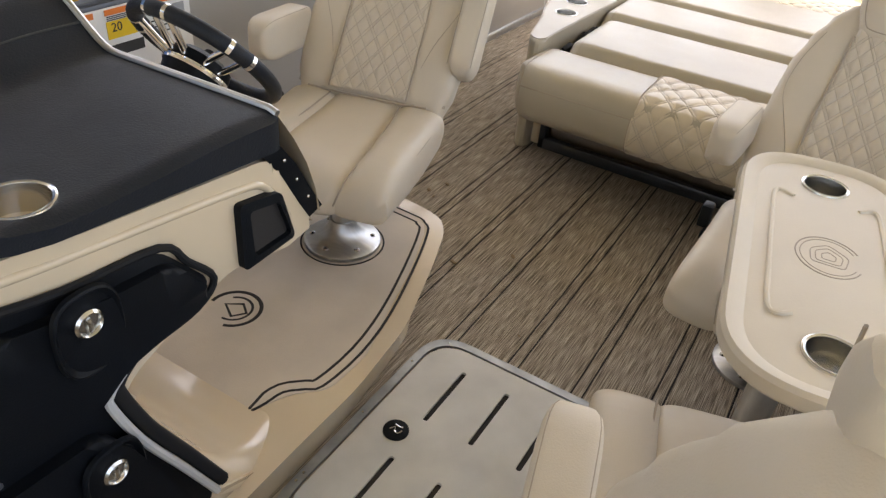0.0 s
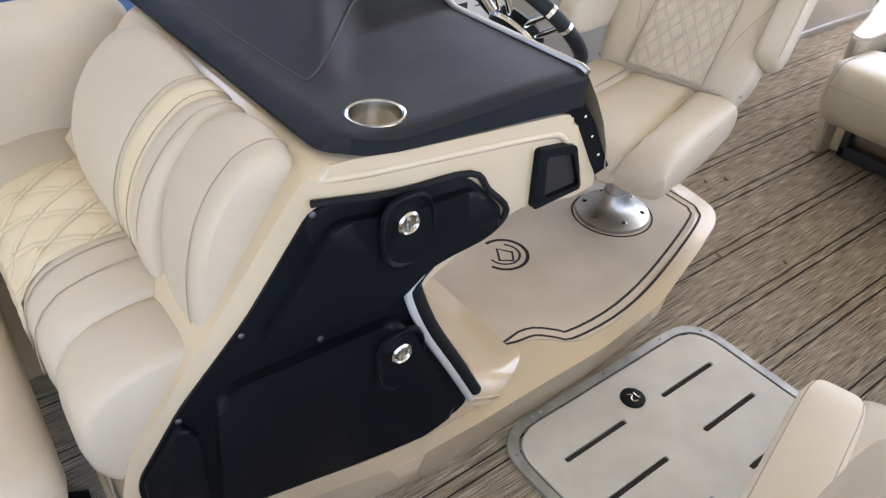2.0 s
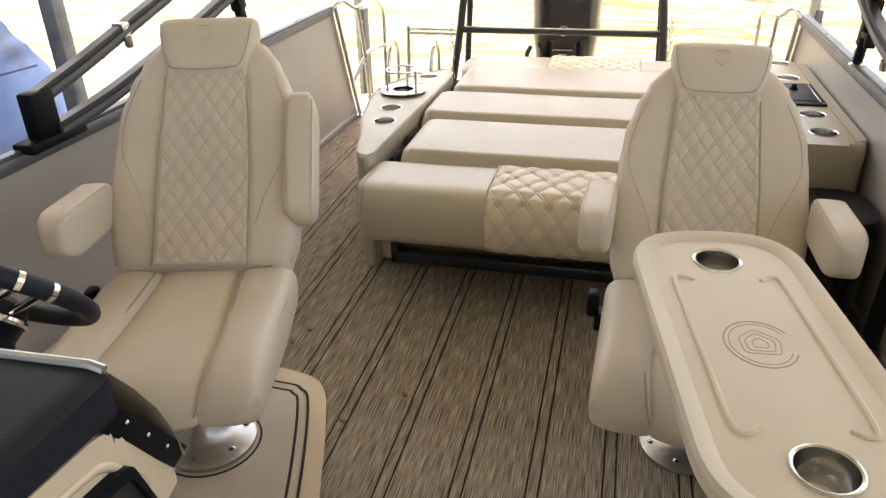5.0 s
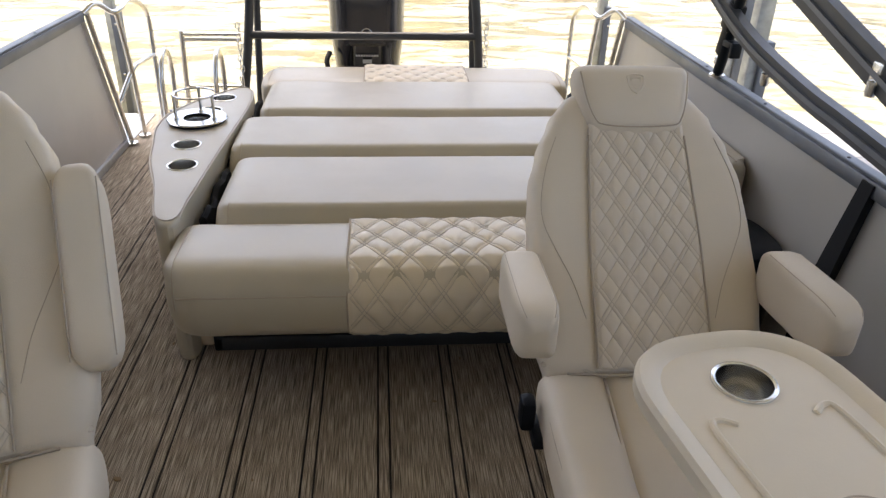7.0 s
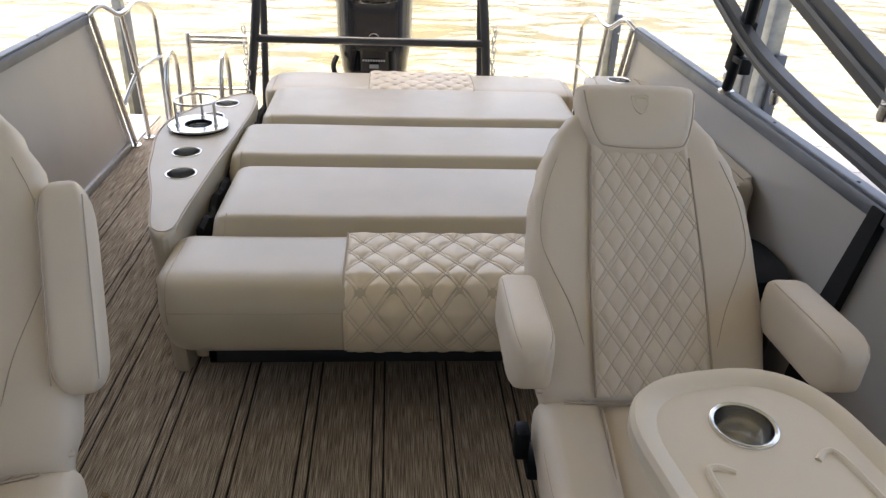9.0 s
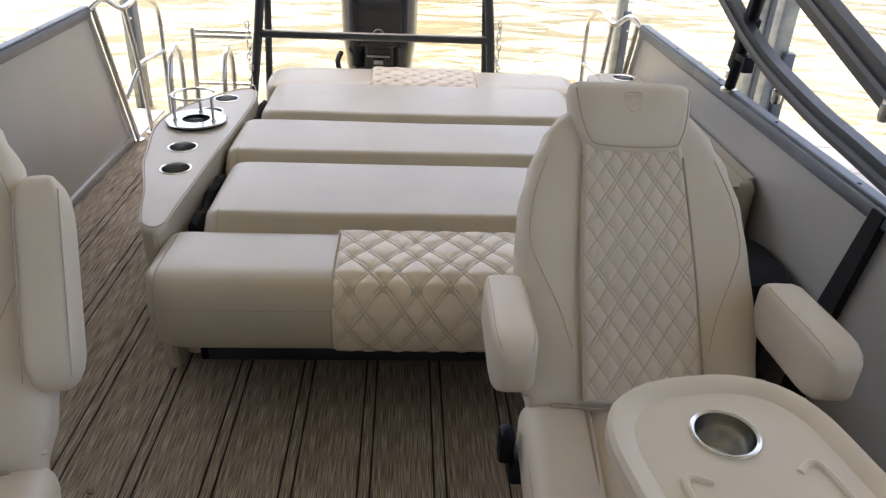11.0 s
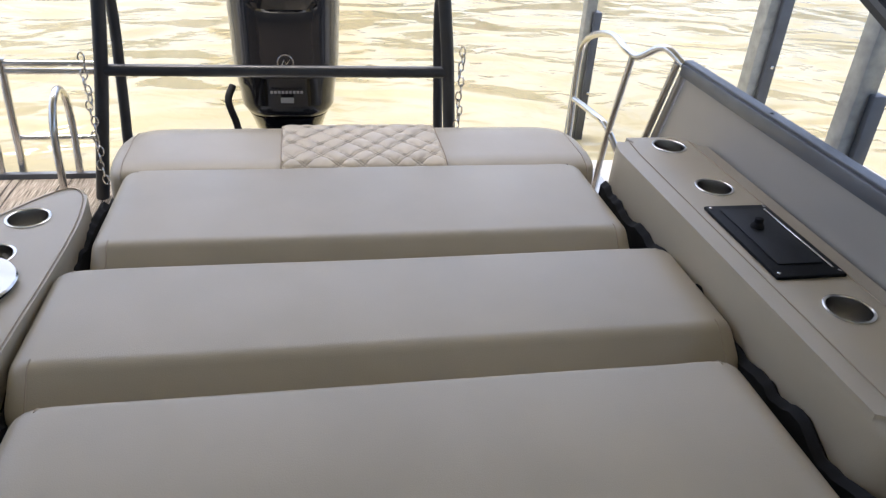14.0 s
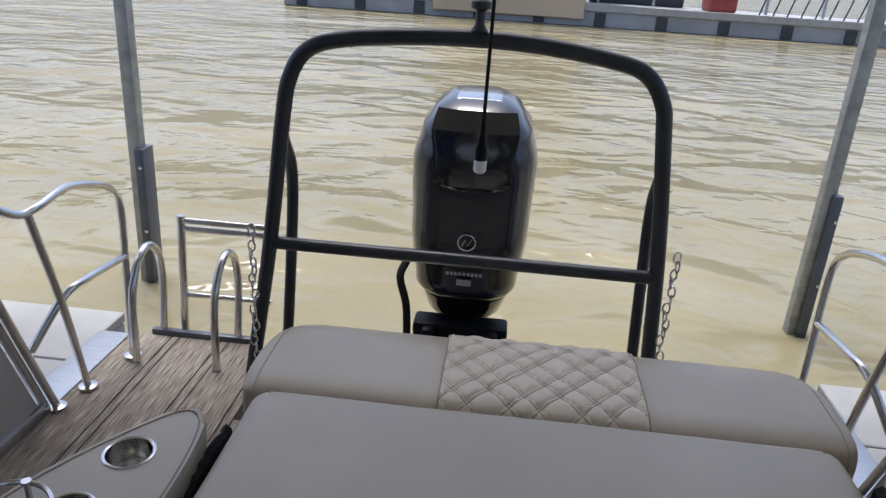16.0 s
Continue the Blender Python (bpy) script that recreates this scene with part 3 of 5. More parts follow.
bm = bmesh.new()
rows = []
for i in range(22):
    z = 0.28 + (1.02 - 0.28) * i / 21
    d = lerp_table(tabd, z) * (1.0 if z < 0.95 else 1.0) + 0.016 - (0.03 if 0.43 < z < 0.72 else 0)
    hw = lerp_table([(0.28, 0.145), (0.55, 0.14), (0.8, 0.15), (0.95, 0.17), (1.05, 0.15)], z)
    rows.append([bm.verts.new((hw * k / 6, -d + 0.03 * abs(k / 6) ** 3, z)) for k in range(-6, 7)])
for a, b in zip(rows, rows[1:]):
    for k in range(12):
        bm.faces.new((a[k], a[k + 1], b[k + 1], b[k]))
part("front_panel", bm, GLOSS, mo)
bm = bmesh.new()
rbox(bm, (-0.10, -0.17, 1.01), (0.10, 0.1, 1.053), 0.035, 4)
part("top_cap", bm, mat("silver_cap", (0.35, 0.38, 0.42), 0.2, metal=0.6, coat=0.4), mo, "blue-grey top cap")
bm = bmesh.new()
tube(bm, [(0.035 * math.cos(t), -0.318 + 0.0, 0.50 + 0.035 * math.sin(t)) for t in (2 * math.pi * j / 24 for j in range(24))], 0.004, 8, 1, closed=True)
tube(bm, [(-0.018, -0.318, 0.485), (-0.006, -0.318, 0.515), (0.004, -0.318, 0.49), (0.02, -0.318, 0.515)], 0.004, 8, 1)
part("emblem", bm, STEEL, mo, "plain round chrome emblem")
bm = bmesh.new()
for i in range(9):
    rbox(bm, (-0.075 + i * 0.017, -0.322, 0.355), (-0.063 + i * 0.017, -0.318, 0.367), 0.0)
rbox(bm, (-0.03, -0.322, 0.31), (0.03, -0.318, 0.335), 0.0)
part("lettering", bm, GREYINK, mo)
bm = bmesh.new()
rings = [[(x, y + 0.02, z) for x, y in superring(w, d, 28, 3)] for z, w, d in ((0.20, 0.20, 0.26), (0.12, 0.17, 0.24), (0.06, 0.11, 0.2), (-0.1, 0.07, 0.16), (-0.9, 0.06, 0.14))]
loft(bm, rings)
part("midsection", bm, GLOSS, mo)
bm = bmesh.new()
rbox(bm, (-0.20, -0.34, 0.06), (0.20, -0.22, 0.13), 0.015, 2)
rbox(bm, (-0.16, -0.38, -0.4), (-0.10, -0.2, 0.12), 0.015, 2)
rbox(bm, (0.10, -0.38, -0.4), (0.16, -0.2, 0.12), 0.015, 2)
part("clamp_bracket", bm, BLACKP, mo)
bm = bmesh.new()
tube(bm, [(-0.25, -0.22, 0.36), (-0.27, -0.27, 0.30), (-0.235, -0.3, 0.18), (-0.22, -0.34, 0.0)], 0.017, 10)
part("hose", bm, RUBBER, mo)
bm = bmesh.new()
rbox(bm, (-0.5, 4.88, -0.5), (0.5, 4.96, 0.02), 0.01, 2)
rbox(bm, (-0.30, 4.95, -0.45), (0.30, 5.62, 0.02), 0.02, 2)
solid("transom", bm, BRUSH, "aluminium motor mount behind the sun lounge", "transom")

# pull cord hanging from the roof
pc = thing("pull_cord", "thin black cord with a white tip hanging from above", "cord", pose(0.052, 4.69, 1.07))
bm = bmesh.new()
tube(bm, [(0, 0, 0.05), (0.004, 0, 1.0), (0, 0, 2.43)], 0.0048, 8, 1)
part("cord", bm, RUBBER, pc)
bm = bmesh.new()
lathe(bm, [(0.006, 0.11), (0.011, 0.05), (0.017, 0.03), (0.017, 0.0)], 14)
part("fitting", bm, BLACKP, pc)
bm = bmesh.new()
lathe(bm, [(0.017, 0.0), (0.017, -0.03), (0.010, -0.036)], 14)
part("tip", bm, WHITE, pc, "white plastic tip")

# ---- aft sun lounge ----
def pad(name, x0, x1, prof, label, taper=0.02, mat_=TAUPE, group="sun lounge pads", turn=0.0, aft=0.0):
    """A long cushion: the profile (y, z) swept along x, pulled in and rounded at its ends."""
    cy = sum(p[0] for p in prof) / len(prof)
    cz = sum(p[1] for p in prof) / len(prof)
    L = x1 - x0
    st = [(0.0, 0.55), (0.004, 0.72), (0.012, 0.84), (0.026, 0.93), (0.045, 0.98), (0.07, 1.0), (0.10, 1.0), (0.14, 1.0)]
    st = st + [(0.2, 1), (0.35, 1.0), (L / 2, 1.0)]
    stations = st + [(L - d, k) for d, k in reversed(st[:-1])]
    bm = bmesh.new()
    rings = []
    for d, k in stations:
        ring = []
        for y, z in prof:
            sag = 0.0035 * noise.noise((x0 + d * 2.2, y * 3, 2)) if 0.1 < d < L - 0.1 else 0
            low = max(0.0, (cz + 0.1 - z)) * taper
            xx = x0 + d + (low if d < L / 2 else -low)
            yy = cy + (y - cy) * (1 - (1 - k) * 0.35)
            e = min(d, L - d)
            if turn and e < turn and y < cy:
                yy += (turn - math.sqrt(max(0.0, turn * turn - (turn - e) ** 2))) * 0.9 * min(1.0, (cy - y) / 0.1)
            if aft and e < aft and y > cy:
                yy -= (aft - math.sqrt(max(0.0, aft * aft - (aft - e) ** 2))) * 0.9 * min(1.0, (y - cy) / 0.1)
            ring.append((xx, yy, cz + (z - cz) * k + sag))
        rings.append(ring)
    loft(bm, rings)
    ob = solid(name, bm, mat_, label, "cushion", group=group)
    for side in (0, 1):
        ring = rings[4] if side == 0 else rings[-5]
        mid = Vector((ring[0][0], cy, cz))
        run = [Vector(p) + (Vector(p) - mid).normalized() * 0.0006 for p, (y, z) in zip(ring, prof) if z > cz - 0.02]
        bm = bmesh.new()
        tube(bm, run, 0.0016, 5, 1)
        part("end_seam", bm, THREAD, ob)
    return ob


def lounge_prof(y0, y1, top, low=0.36, bev=0.095, drop=0.075):
    core = [(y0 + bev, top - 0.001), (y0 + 0.016, top - drop), (y0 + 0.004, low), (y1 - 0.004, low), (y1 - 0.004, top - 0.012), (y1 - 0.02, top)]
    return round_poly(core, 0.02, 4)


LAB = "smooth taupe vinyl sun lounge cushion lying flat"
pad("lounge_pad", -0.462, 0.995, lounge_prof(2.795, 3.335, 0.512), LAB)
pad("lounge_pad", -0.51, 1.055, lounge_prof(3.34, 3.802, 0.518), LAB)
pad("lounge_pad", -0.462, 0.985, lounge_prof(3.807, 4.36, 0.52), LAB)
C1 = [(2.83, 0.485), (2.56, 0.488), (2.505, 0.474), (2.47, 0.43), (2.457, 0.36), (2.47, 0.285), (2.52, 0.245), (2.83, 0.245)]
c1 = round_poly(C1, 0.05, 4)
fp = pad("lounge_pad", -0.56, 1.10, c1, "rounded taupe vinyl front lounge cushion with a quilted middle", turn=0.13)


def over(prof, h):
    """Walk along the outside of a profile polyline; returns place(v, lift)."""
    P = [Vector((a, b)) for a, b in prof]
    ln = [0.0]
    for a, b in zip(P, P[1:]):
        ln.append(ln[-1] + (b - a).length)

    def at(v, lift):
        v = v * ln[-1] / h
        i = max(0, min(len(P) - 2, next((k for k in range(len(ln) - 1) if ln[k + 1] >= v), len(P) - 2)))
        t = (v - ln[i]) / max(1e-6, ln[i + 1] - ln[i])
        p = P[i].lerp(P[i + 1], t)
        a, b = P[max(0, i - 1)], P[min(len(P) - 1, i + 2)]
        d = (b - a).normalized()
        nrm = Vector((d.y, -d.x))
        return p + nrm * lift
    return at, ln[-1]


strip = [(2.815, 0.486), (2.70, 0.488), (2.60, 0.4885), (2.555, 0.485), (2.515, 0.470), (2.486, 0.440), (2.468, 0.405), (2.461, 0.365), (2.465, 0.325), (2.475, 0.292), (2.498, 0.268), (2.515, 0.256)]
at, ln = over(strip, 1.0)
bm = bmesh.new()
sewn = quilt(bm, lambda u, v, d: (0.269 + u, *(at(v / ln, d + 0.0015 + 0.004 * min(1.0, max(0.0, v / ln - 0.4) * 4)))), 0.57, ln, 190, 150, 0.19, 0.25, 0.009, cuts=(0.0, 0.07, 0.42, 0.49))
qp = part("quilted_panel", bm, PALE, fp, "quilted cream vinyl panel")
part("quilting_thread", sewn, SEAM, qp)
for x in (-0.018, 0.556):
    bm = bmesh.new()
    tube(bm, [(x, *at(v / 30, 0.004)) for v in range(31)], 0.0028, 6, 1)
    part("edge_piping", bm, THREAD, fp)
for a, b in ((-0.50, -0.02), (0.556, 1.04)):
    bm = bmesh.new()
    tube(bm, [(a, 2.4685, 0.412), (b, 2.4685, 0.412)], 0.0026, 6, 1)
    part("front_seam", bm, THREAD, fp)

C5 = [(4.40, 0.475), (4.46, 0.495), (4.70, 0.497), (4.80, 0.475), (4.84, 0.42), (4.84, 0.33), (4.385, 0.33), (4.385, 0.43)]
bp5 = pad("lounge_pad", -0.535, 1.085, round_poly(C5, 0.04, 4), "taupe vinyl lounge backrest lying flat with a quilted middle", turn=0.05, aft=0.14)
strip5 = [(4.388, 0.40), (4.39, 0.435), (4.398, 0.462), (4.415, 0.482), (4.45, 0.494), (4.52, 0.498), (4.70, 0.499), (4.76, 0.492), (4.80, 0.474), (4.825, 0.45)]
at5, ln5 = over(strip5, 1.0)
bm = bmesh.new()
sewn = quilt(bm, lambda u, v, d: (0.274 + u, *(at5(v / ln5, -(d + 0.0015)))), 0.55, ln5, 190, 130, 0.19, 0.21, 0.0095, cuts=(0.0, 0.07, 0.42, 0.49))
qp = part("quilted_panel", bm, PALE, bp5, "quilted cream vinyl panel")
part("quilting_thread", sewn, SEAM, qp)
for x in (0.0, 0.549):
    bm = bmesh.new()
    tube(bm, [(x, *at5(v / 24, -0.003)) for v in range(25)], 0.0026, 6, 1)
    part("edge_piping", bm, THREAD, bp5)

lb = thing("sun_lounge_pedestal", "beige moulded lounge base with a black steel front frame", "lounge")
bm = bmesh.new()
rbox(bm, (-0.50, 2.90, 0.004), (1.04, 4.8, 0.35), 0.03, 3)
part("body", bm, SEAT_WALL, lb)
bm = bmesh.new()
rbox(bm, (-0.555, 2.80, 0.004), (-0.498, 2.98, 0.24), 0.02, 3)
part("corner_block", bm, GEL, lb)
bm = bmesh.new()
rbox(bm, (-0.495, 2.765, 0.012), (1.04, 2.805, 0.068), 0.008, 2)
rbox(bm, (-0.495, 2.765, 0.012), (-0.46, 2.805, 0.25), 0.008, 2)
rbox(bm, (1.005, 2.765, 0.012), (1.04, 2.805, 0.25), 0.008, 2)
rbox(bm, (-0.495, 2.765, 0.215), (1.04, 2.86, 0.245), 0.008, 2)
for x in (-0.48, 1.02):
    rbox(bm, (x - 0.014, 2.79, 0.004), (x + 0.014, 2.88, 0.03), 0.004, 1)
part("front_frame", bm, TUBE, lb)
for gx, gw, top in ((-0.512, 0.016, 0.455), (1.058, 0.020, 0.475)):
    bm = bmesh.new()
    rings = []
    for k in range(121):
        y = 2.92 + 1.36 * k / 120
        h = top + 0.03 * noise.noise((y * 9, gx, 5)) + 0.012 * noise.noise((y * 31, gx, 2))
        dx = 0.008 * noise.noise((y * 17, gx, 9))
        rings.append([(gx - gw, y, 0.34), (gx + gw, y, 0.34), (gx + gw * 0.8 + dx, y, h - 0.012), (gx + dx, y, h), (gx - gw * 0.8 + dx, y, h - 0.014)])
    loft(bm, rings)
    part("gusset", bm, RUBBER, lb, "crinkled black fabric gusset between cushion and pod")

# side pods with cup holders
POD = [(-0.588, 2.735), (-0.632, 2.80), (-0.695, 3.04), (-0.765, 3.25), (-0.80, 3.42), (-0.84, 3.62), (-0.84, 3.80), (-0.78, 3.97), (-0.69, 4.12), (-0.60, 4.235), (-0.545, 4.23), (-0.515, 4.13), (-0.505, 3.9), (-0.53, 3.35), (-0.545, 2.9), (-0.548, 2.76)]
bm = bmesh.new()
pp = smooth_poly(POD, 3)
prism(bm, pp, 0.004, 0.519, bevel=0.02, seg=4)
for v in bm.verts:
    k = max(0.0, 0.5 - v.co.z) * 0.16
    v.co.x += (-0.55 - v.co.x) * k
pod = solid("side_pod", bm, TAUPE, "curved taupe upholstered side pod with steel cup holders", "armrest pod")
LC = ((-0.637, 3.217), (-0.669, 3.43), (-0.689, 3.717), (-0.668, 3.862), (-0.639, 4.051))
drill(pod, [(x, y, 0.053, 0.42, 0.6) for x, y in LC])
for x, y in LC:
    cup_holder(x, y, 0.519, 0.054)
bm = bmesh.new()
tube(bm, [(x * 0.955 - 0.03, y * 0.97 + 0.105, 0.5205) for x, y in pp], 0.0016, 5, 1, closed=True)
part("stitching", bm, THREAD, pod)

cr = thing("cup_rail", "round steel tray with three pins and a ring on the pod", "drink tray", pose(-0.689, 3.717, 0.523))
bm = bmesh.new()
lathe(bm, [(0.056, 0.006), (0.12, 0.006), (0.124, 0.010), (0.12, 0.014), (0.056, 0.013)], 44, cap=False)
part("tray", bm, STEEL, cr)
bm = bmesh.new()
lathe(bm, [(0.115, -0.003), (0.118, 0.006), (0.05, 0.006)], 44, cap=False)
part("gasket", bm, RUBBER, cr)
for a in (200, 340, 90):
    bm = bmesh.new()
    lathe(bm, [(0.010, 0.01), (0.010, 0.02), (0.006, 0.024), (0.006, 0.11), (0.009, 0.112), (0.009, 0.12)], 12, (0.083 * math.cos(radians(a)), 0.083 * math.sin(radians(a)), 0))
    part("pin", bm, STEEL, cr)
bm = bmesh.new()
tube(bm, [(0.085 * math.cos(radians(a)), 0.085 * math.sin(radians(a)), 0.115) for a in range(30, 350, 10)], 0.005, 8, 1)
part("ring", bm, STEEL, cr)

bm = bmesh.new()
prism(bm, round_poly([(1.075, 2.95), (1.385, 2.95), (1.385, 4.345), (1.10, 4.345), (1.065, 4.25)], 0.085, 7), 0.004, 0.608, bevel=0.035, seg=4)
for v in bm.verts:
    if v.co.x < 1.25 and v.co.y > 2.9:
        v.co.x -= 0.0 + max(0.0, 0.6 - v.co.z) * 0.03
rp = solid("side_pod", bm, TAUPE, "long taupe upholstered side pod along the fence with steel cup holders", "armrest pod")
RC = ((1.252, 4.268), (1.25, 3.96), (1.247, 3.345), (1.243, 3.10))
drill(rp, [(x, y, 0.053, 0.50, 0.7) for x, y in RC])
for x, y in RC:
    cup_holder(x, y, 0.608, 0.054)
bm = bmesh.new()
tube(bm, [(1.125, 3.0, 0.6095), (1.122, 4.2, 0.6095), (1.14, 4.3, 0.6095)], 0.0016, 5, 2)
tube(bm, [(1.338, 3.0, 0.6095), (1.338, 4.31, 0.6095)], 0.002, 5, 1)
part("stitching", bm, THREAD, rp)
st = thing("stereo_panel", "matt black control panel with a knob set into the pod", "control panel", pose(1.24, 3.65, 0.609))
bm = bmesh.new()
rbox(bm, (-0.092, -0.18, -0.003), (0.092, 0.18, 0.008), 0.004, 2)
part("plate", bm, BLACKP, st)
bm = bmesh.new()
rbox(bm, (-0.06, -0.13, 0.008), (0.06, 0.15, 0.0115), 0.003, 2)
part("lid", bm, BLACKV, st)
bm = bmesh.new()
lathe(bm, [(0.02, 0.008), (0.016, 0.02), (0.011, 0.024), (0.011, 0.036), (0.006, 0.038)], 18, (-0.01, 0.05, 0))
part("knob", bm, RUBBER, st)
bm = bmesh.new()
rbox(bm, (0.068, -0.15, 0.008), (0.074, 0.15, 0.0105), 0.001, 1)
part("edge_strip", bm, STEEL, st)
bm = bmesh.new()
for sx in (-0.08, 0.08):
    for sy in (-0.165, 0.165):
        lathe(bm, [(0.005, 0.008), (0.005, 0.0095), (0.002, 0.0105)], 8, (sx, sy, 0))
part("screws", bm, STEEL, st)

# black bin between pod and passenger chair
bi = thing("waste_bin", "glossy black rounded bin beside the fence", "bin", pose(1.24, 2.72, 0.004))
bm = bmesh.new()
rings = [[(x, y, z) for x, y in superring(a, b, 32, 3)] for z, a, b in ((0, 0.10, 0.13), (0.02, 0.115, 0.145), (0.3, 0.13, 0.165), (0.40, 0.132, 0.167), (0.41, 0.128, 0.162))]
loft(bm, rings)
part("body", bm, GLOSS, bi)
bm = bmesh.new()
rings = [[(x, y, z) for x, y in superring(a, b, 32, 3)] for z, a, b in ((0.408, 0.137, 0.172), (0.43, 0.137, 0.172), (0.455, 0.125, 0.16), (0.462, 0.09, 0.12))]
loft(bm, rings)
part("lid", bm, BLACKP, bi)

# black gate strap on the fence
bm = bmesh.new()
prism(bm, [(2.335, 0.80), (2.385, 0.80), (2.475, 0.45), (2.52, 0.05), (2.42, 0.05), (2.40, 0.45)], 1.368, 1.392, "x")
solid("fence_strap", bm, RUBBER, "wide black fabric strap hanging against the fence", "strap")


# ---- captain's chairs ----
LEAN = 39.0


def captain_chair(name, base, rz, zs, arms, label, lean=LEAN, foot=(0, 0), wide=1.0, raised=0.0):
    t = thing(name, label, "boat chair", pose(*base, 0, 0, rz), "captain's chairs")
    sv, cv = math.sin(radians(lean)), math.cos(radians(lean))
    B = Vector((0, 0.30, zs + 0.005))
    back = lambda u, v, n: B + Vector((u * wide, v * sv - n * cv, v * cv + n * sv))
    bm = bmesh.new()
    lathe(bm, [(0.125, 0.0), (0.125, 0.012), (0.115, 0.02), (0.075, 0.032), (0.05, 0.06), (0.042, 0.09)], 40, (*foot, 0))
    part("pedestal_base", bm, BRUSH, t)
    for a in range(6):
        bm = bmesh.new()
        ca, sa = math.cos(radians(a * 60 + 20)), math.sin(radians(a * 60 + 20))
        lathe(bm, [(0.010, 0.018), (0.010, 0.026), (0.006, 0.029)], 12, (foot[0] + 0.098 * ca, foot[1] + 0.098 * sa, 0))
        part("bolt", bm, STEEL, t)
    bm = bmesh.new()
    lathe(bm, [(0.036, 0.06), (0.036, zs - 0.165), (0.045, zs - 0.16), (0.045, zs - 0.12)], 28, (*foot, 0))
    part("pole", bm, BRUSH, t)
    bm = bmesh.new()
    rbox(bm, (-0.16, -0.10, zs - 0.175), (0.16, 0.2, zs - 0.135), 0.01, 2)
    part("slide_plate", bm, BLACKP, t)
    # seat: a middle panel that widens to the front and two swelling side bolsters
    mid = [(-0.30, 0.115), (-0.25, 0.135), (-0.17, 0.148), (-0.05, 0.146), (0.12, 0.132), (0.36, 0.116)]
    bm = bmesh.new()
    rings = []
    for y, dw, zt, zb in ((-0.285, -0.05, -0.070, -0.092), (-0.28, -0.02, -0.052, -0.104), (-0.265, 0.0, -0.032, -0.115), (-0.24, 0.01, -0.013, -0.121), (-0.20, 0.012, 0.0, -0.126), (-0.15, 0.012, 0.007, -0.132), (0, 0.012, -0.006, -0.155), (0.2, 0.012, -0.004, -0.165), (0.33, 0.01, 0.005, -0.15), (0.36, 0.0, -0.03, -0.13)):
        c, h = zs + (zt + zb) / 2, (zt - zb) / 2
        rings.append([(x, y, c + z) for x, z in superring(lerp_table(mid, y) + dw, h, 36, 4.0)])
    loft(bm, rings)
    part("seat", bm, VINYL, t)
    for s in (-1, 1):
        bm = bmesh.new()
        rings = []
        for y, w, zt, zb in ((-0.265, 0.045, -0.060, -0.095), (-0.26, 0.065, -0.040, -0.110), (-0.242, 0.078, -0.016, -0.122), (-0.21, 0.085, 0.006, -0.131), (-0.15, 0.086, 0.022, -0.138), (-0.04, 0.084, 0.020, -0.156), (0.12, 0.098, 0.014, -0.165), (0.28, 0.10, 0.012, -0.15), (0.33, 0.085, -0.01, -0.135), (0.35, 0.06, -0.04, -0.12)):
            xi = lerp_table(mid, y) - 0.016
            xo = min(0.278, xi + 2 * w)
            xc, w = (xi + xo) / 2, (xo - xi) / 2
            c, h = zs + (zt + zb) / 2, (zt - zb) / 2
            rings.append([(s * (xc + x), y, c + z) for x, z in superring(w, h, 28, 3.0)])
        loft(bm, rings)
        part("seat_bolster", bm, VINYL, t)
        bm = bmesh.new()
        tube(bm, [(s * (lerp_table(mid, y) + 0.006), y, zs + z) for y, z in ((-0.278, -0.066), (-0.255, -0.027), (-0.21, -0.002), (-0.13, 0.007), (0.0, -0.001), (0.12, 0.001), (0.28, 0.006))], 0.0028, 6, 5)
        part("seat_seam", bm, THREAD, t)
        bm = bmesh.new()
        tube(bm, [(s * 0.250, -0.252, zs - 0.06), (s * 0.263, -0.205, zs - 0.03), (s * 0.269, -0.08, zs - 0.018), (s * 0.271, 0.1, zs - 0.022), (s * 0.268, 0.28, zs - 0.025)], 0.0016, 5, 5)
        part("bolster_stitching", bm, THREAD, t)
        bm = bmesh.new()
        tube(bm, [(s * 0.265, 0.335, zs + 0.008), (s * 0.22, 0.318, zs + 0.020), (s * 0.17, 0.308, zs + 0.012), (s * 0.145, 0.302, zs + 0.003)], 0.006, 6, 5, flat=0.6)
        part("back_fold", bm, SEAM, t)
    # backrest
    wt = [(0.0, 0.265), (0.08, 0.288), (0.2, 0.298), (0.36, 0.292), (0.48, 0.284), (0.58, 0.258), (0.66, 0.222), (0.72, 0.18), (0.745, 0.14)]
    bm = bmesh.new()
    rings = []
    for i in range(30):
        v = -0.02 + 0.765 * i / 29
        w = lerp_table(wt, v)
        th = 0.070 * min(1.0, (0.775 - v) / 0.08 + 0.25) * min(1.0, (v + 0.05) / 0.06)
        ring = []
        for u, n in superring(w, th, 36, 3.4):
            wing = 0.020 * max(0.0, abs(u) - 0.15) / 0.13
            ring.append(back(u, v, n - 0.063 + (wing if n > 0 else 0)))
        rings.append(ring)
    loft(bm, rings)
    part("backrest", bm, VINYL, t)
    bm = bmesh.new()
    sewn = quilt(bm, lambda u, v, d: back(u, v + 0.012, 0.012 + d), 0.284, 0.62, 110, 220, 0.105, 0.15, 0.005, trim=lambda v: 1.0 if v < 0.30 else 1.0 - 0.10 * (v - 0.30) / 0.3)
    qp = part("quilted_panel", bm, QUILT, t, "diamond-quilted vinyl panel")
    part("quilting_thread", sewn, SEAM, qp)
    bm = bmesh.new()
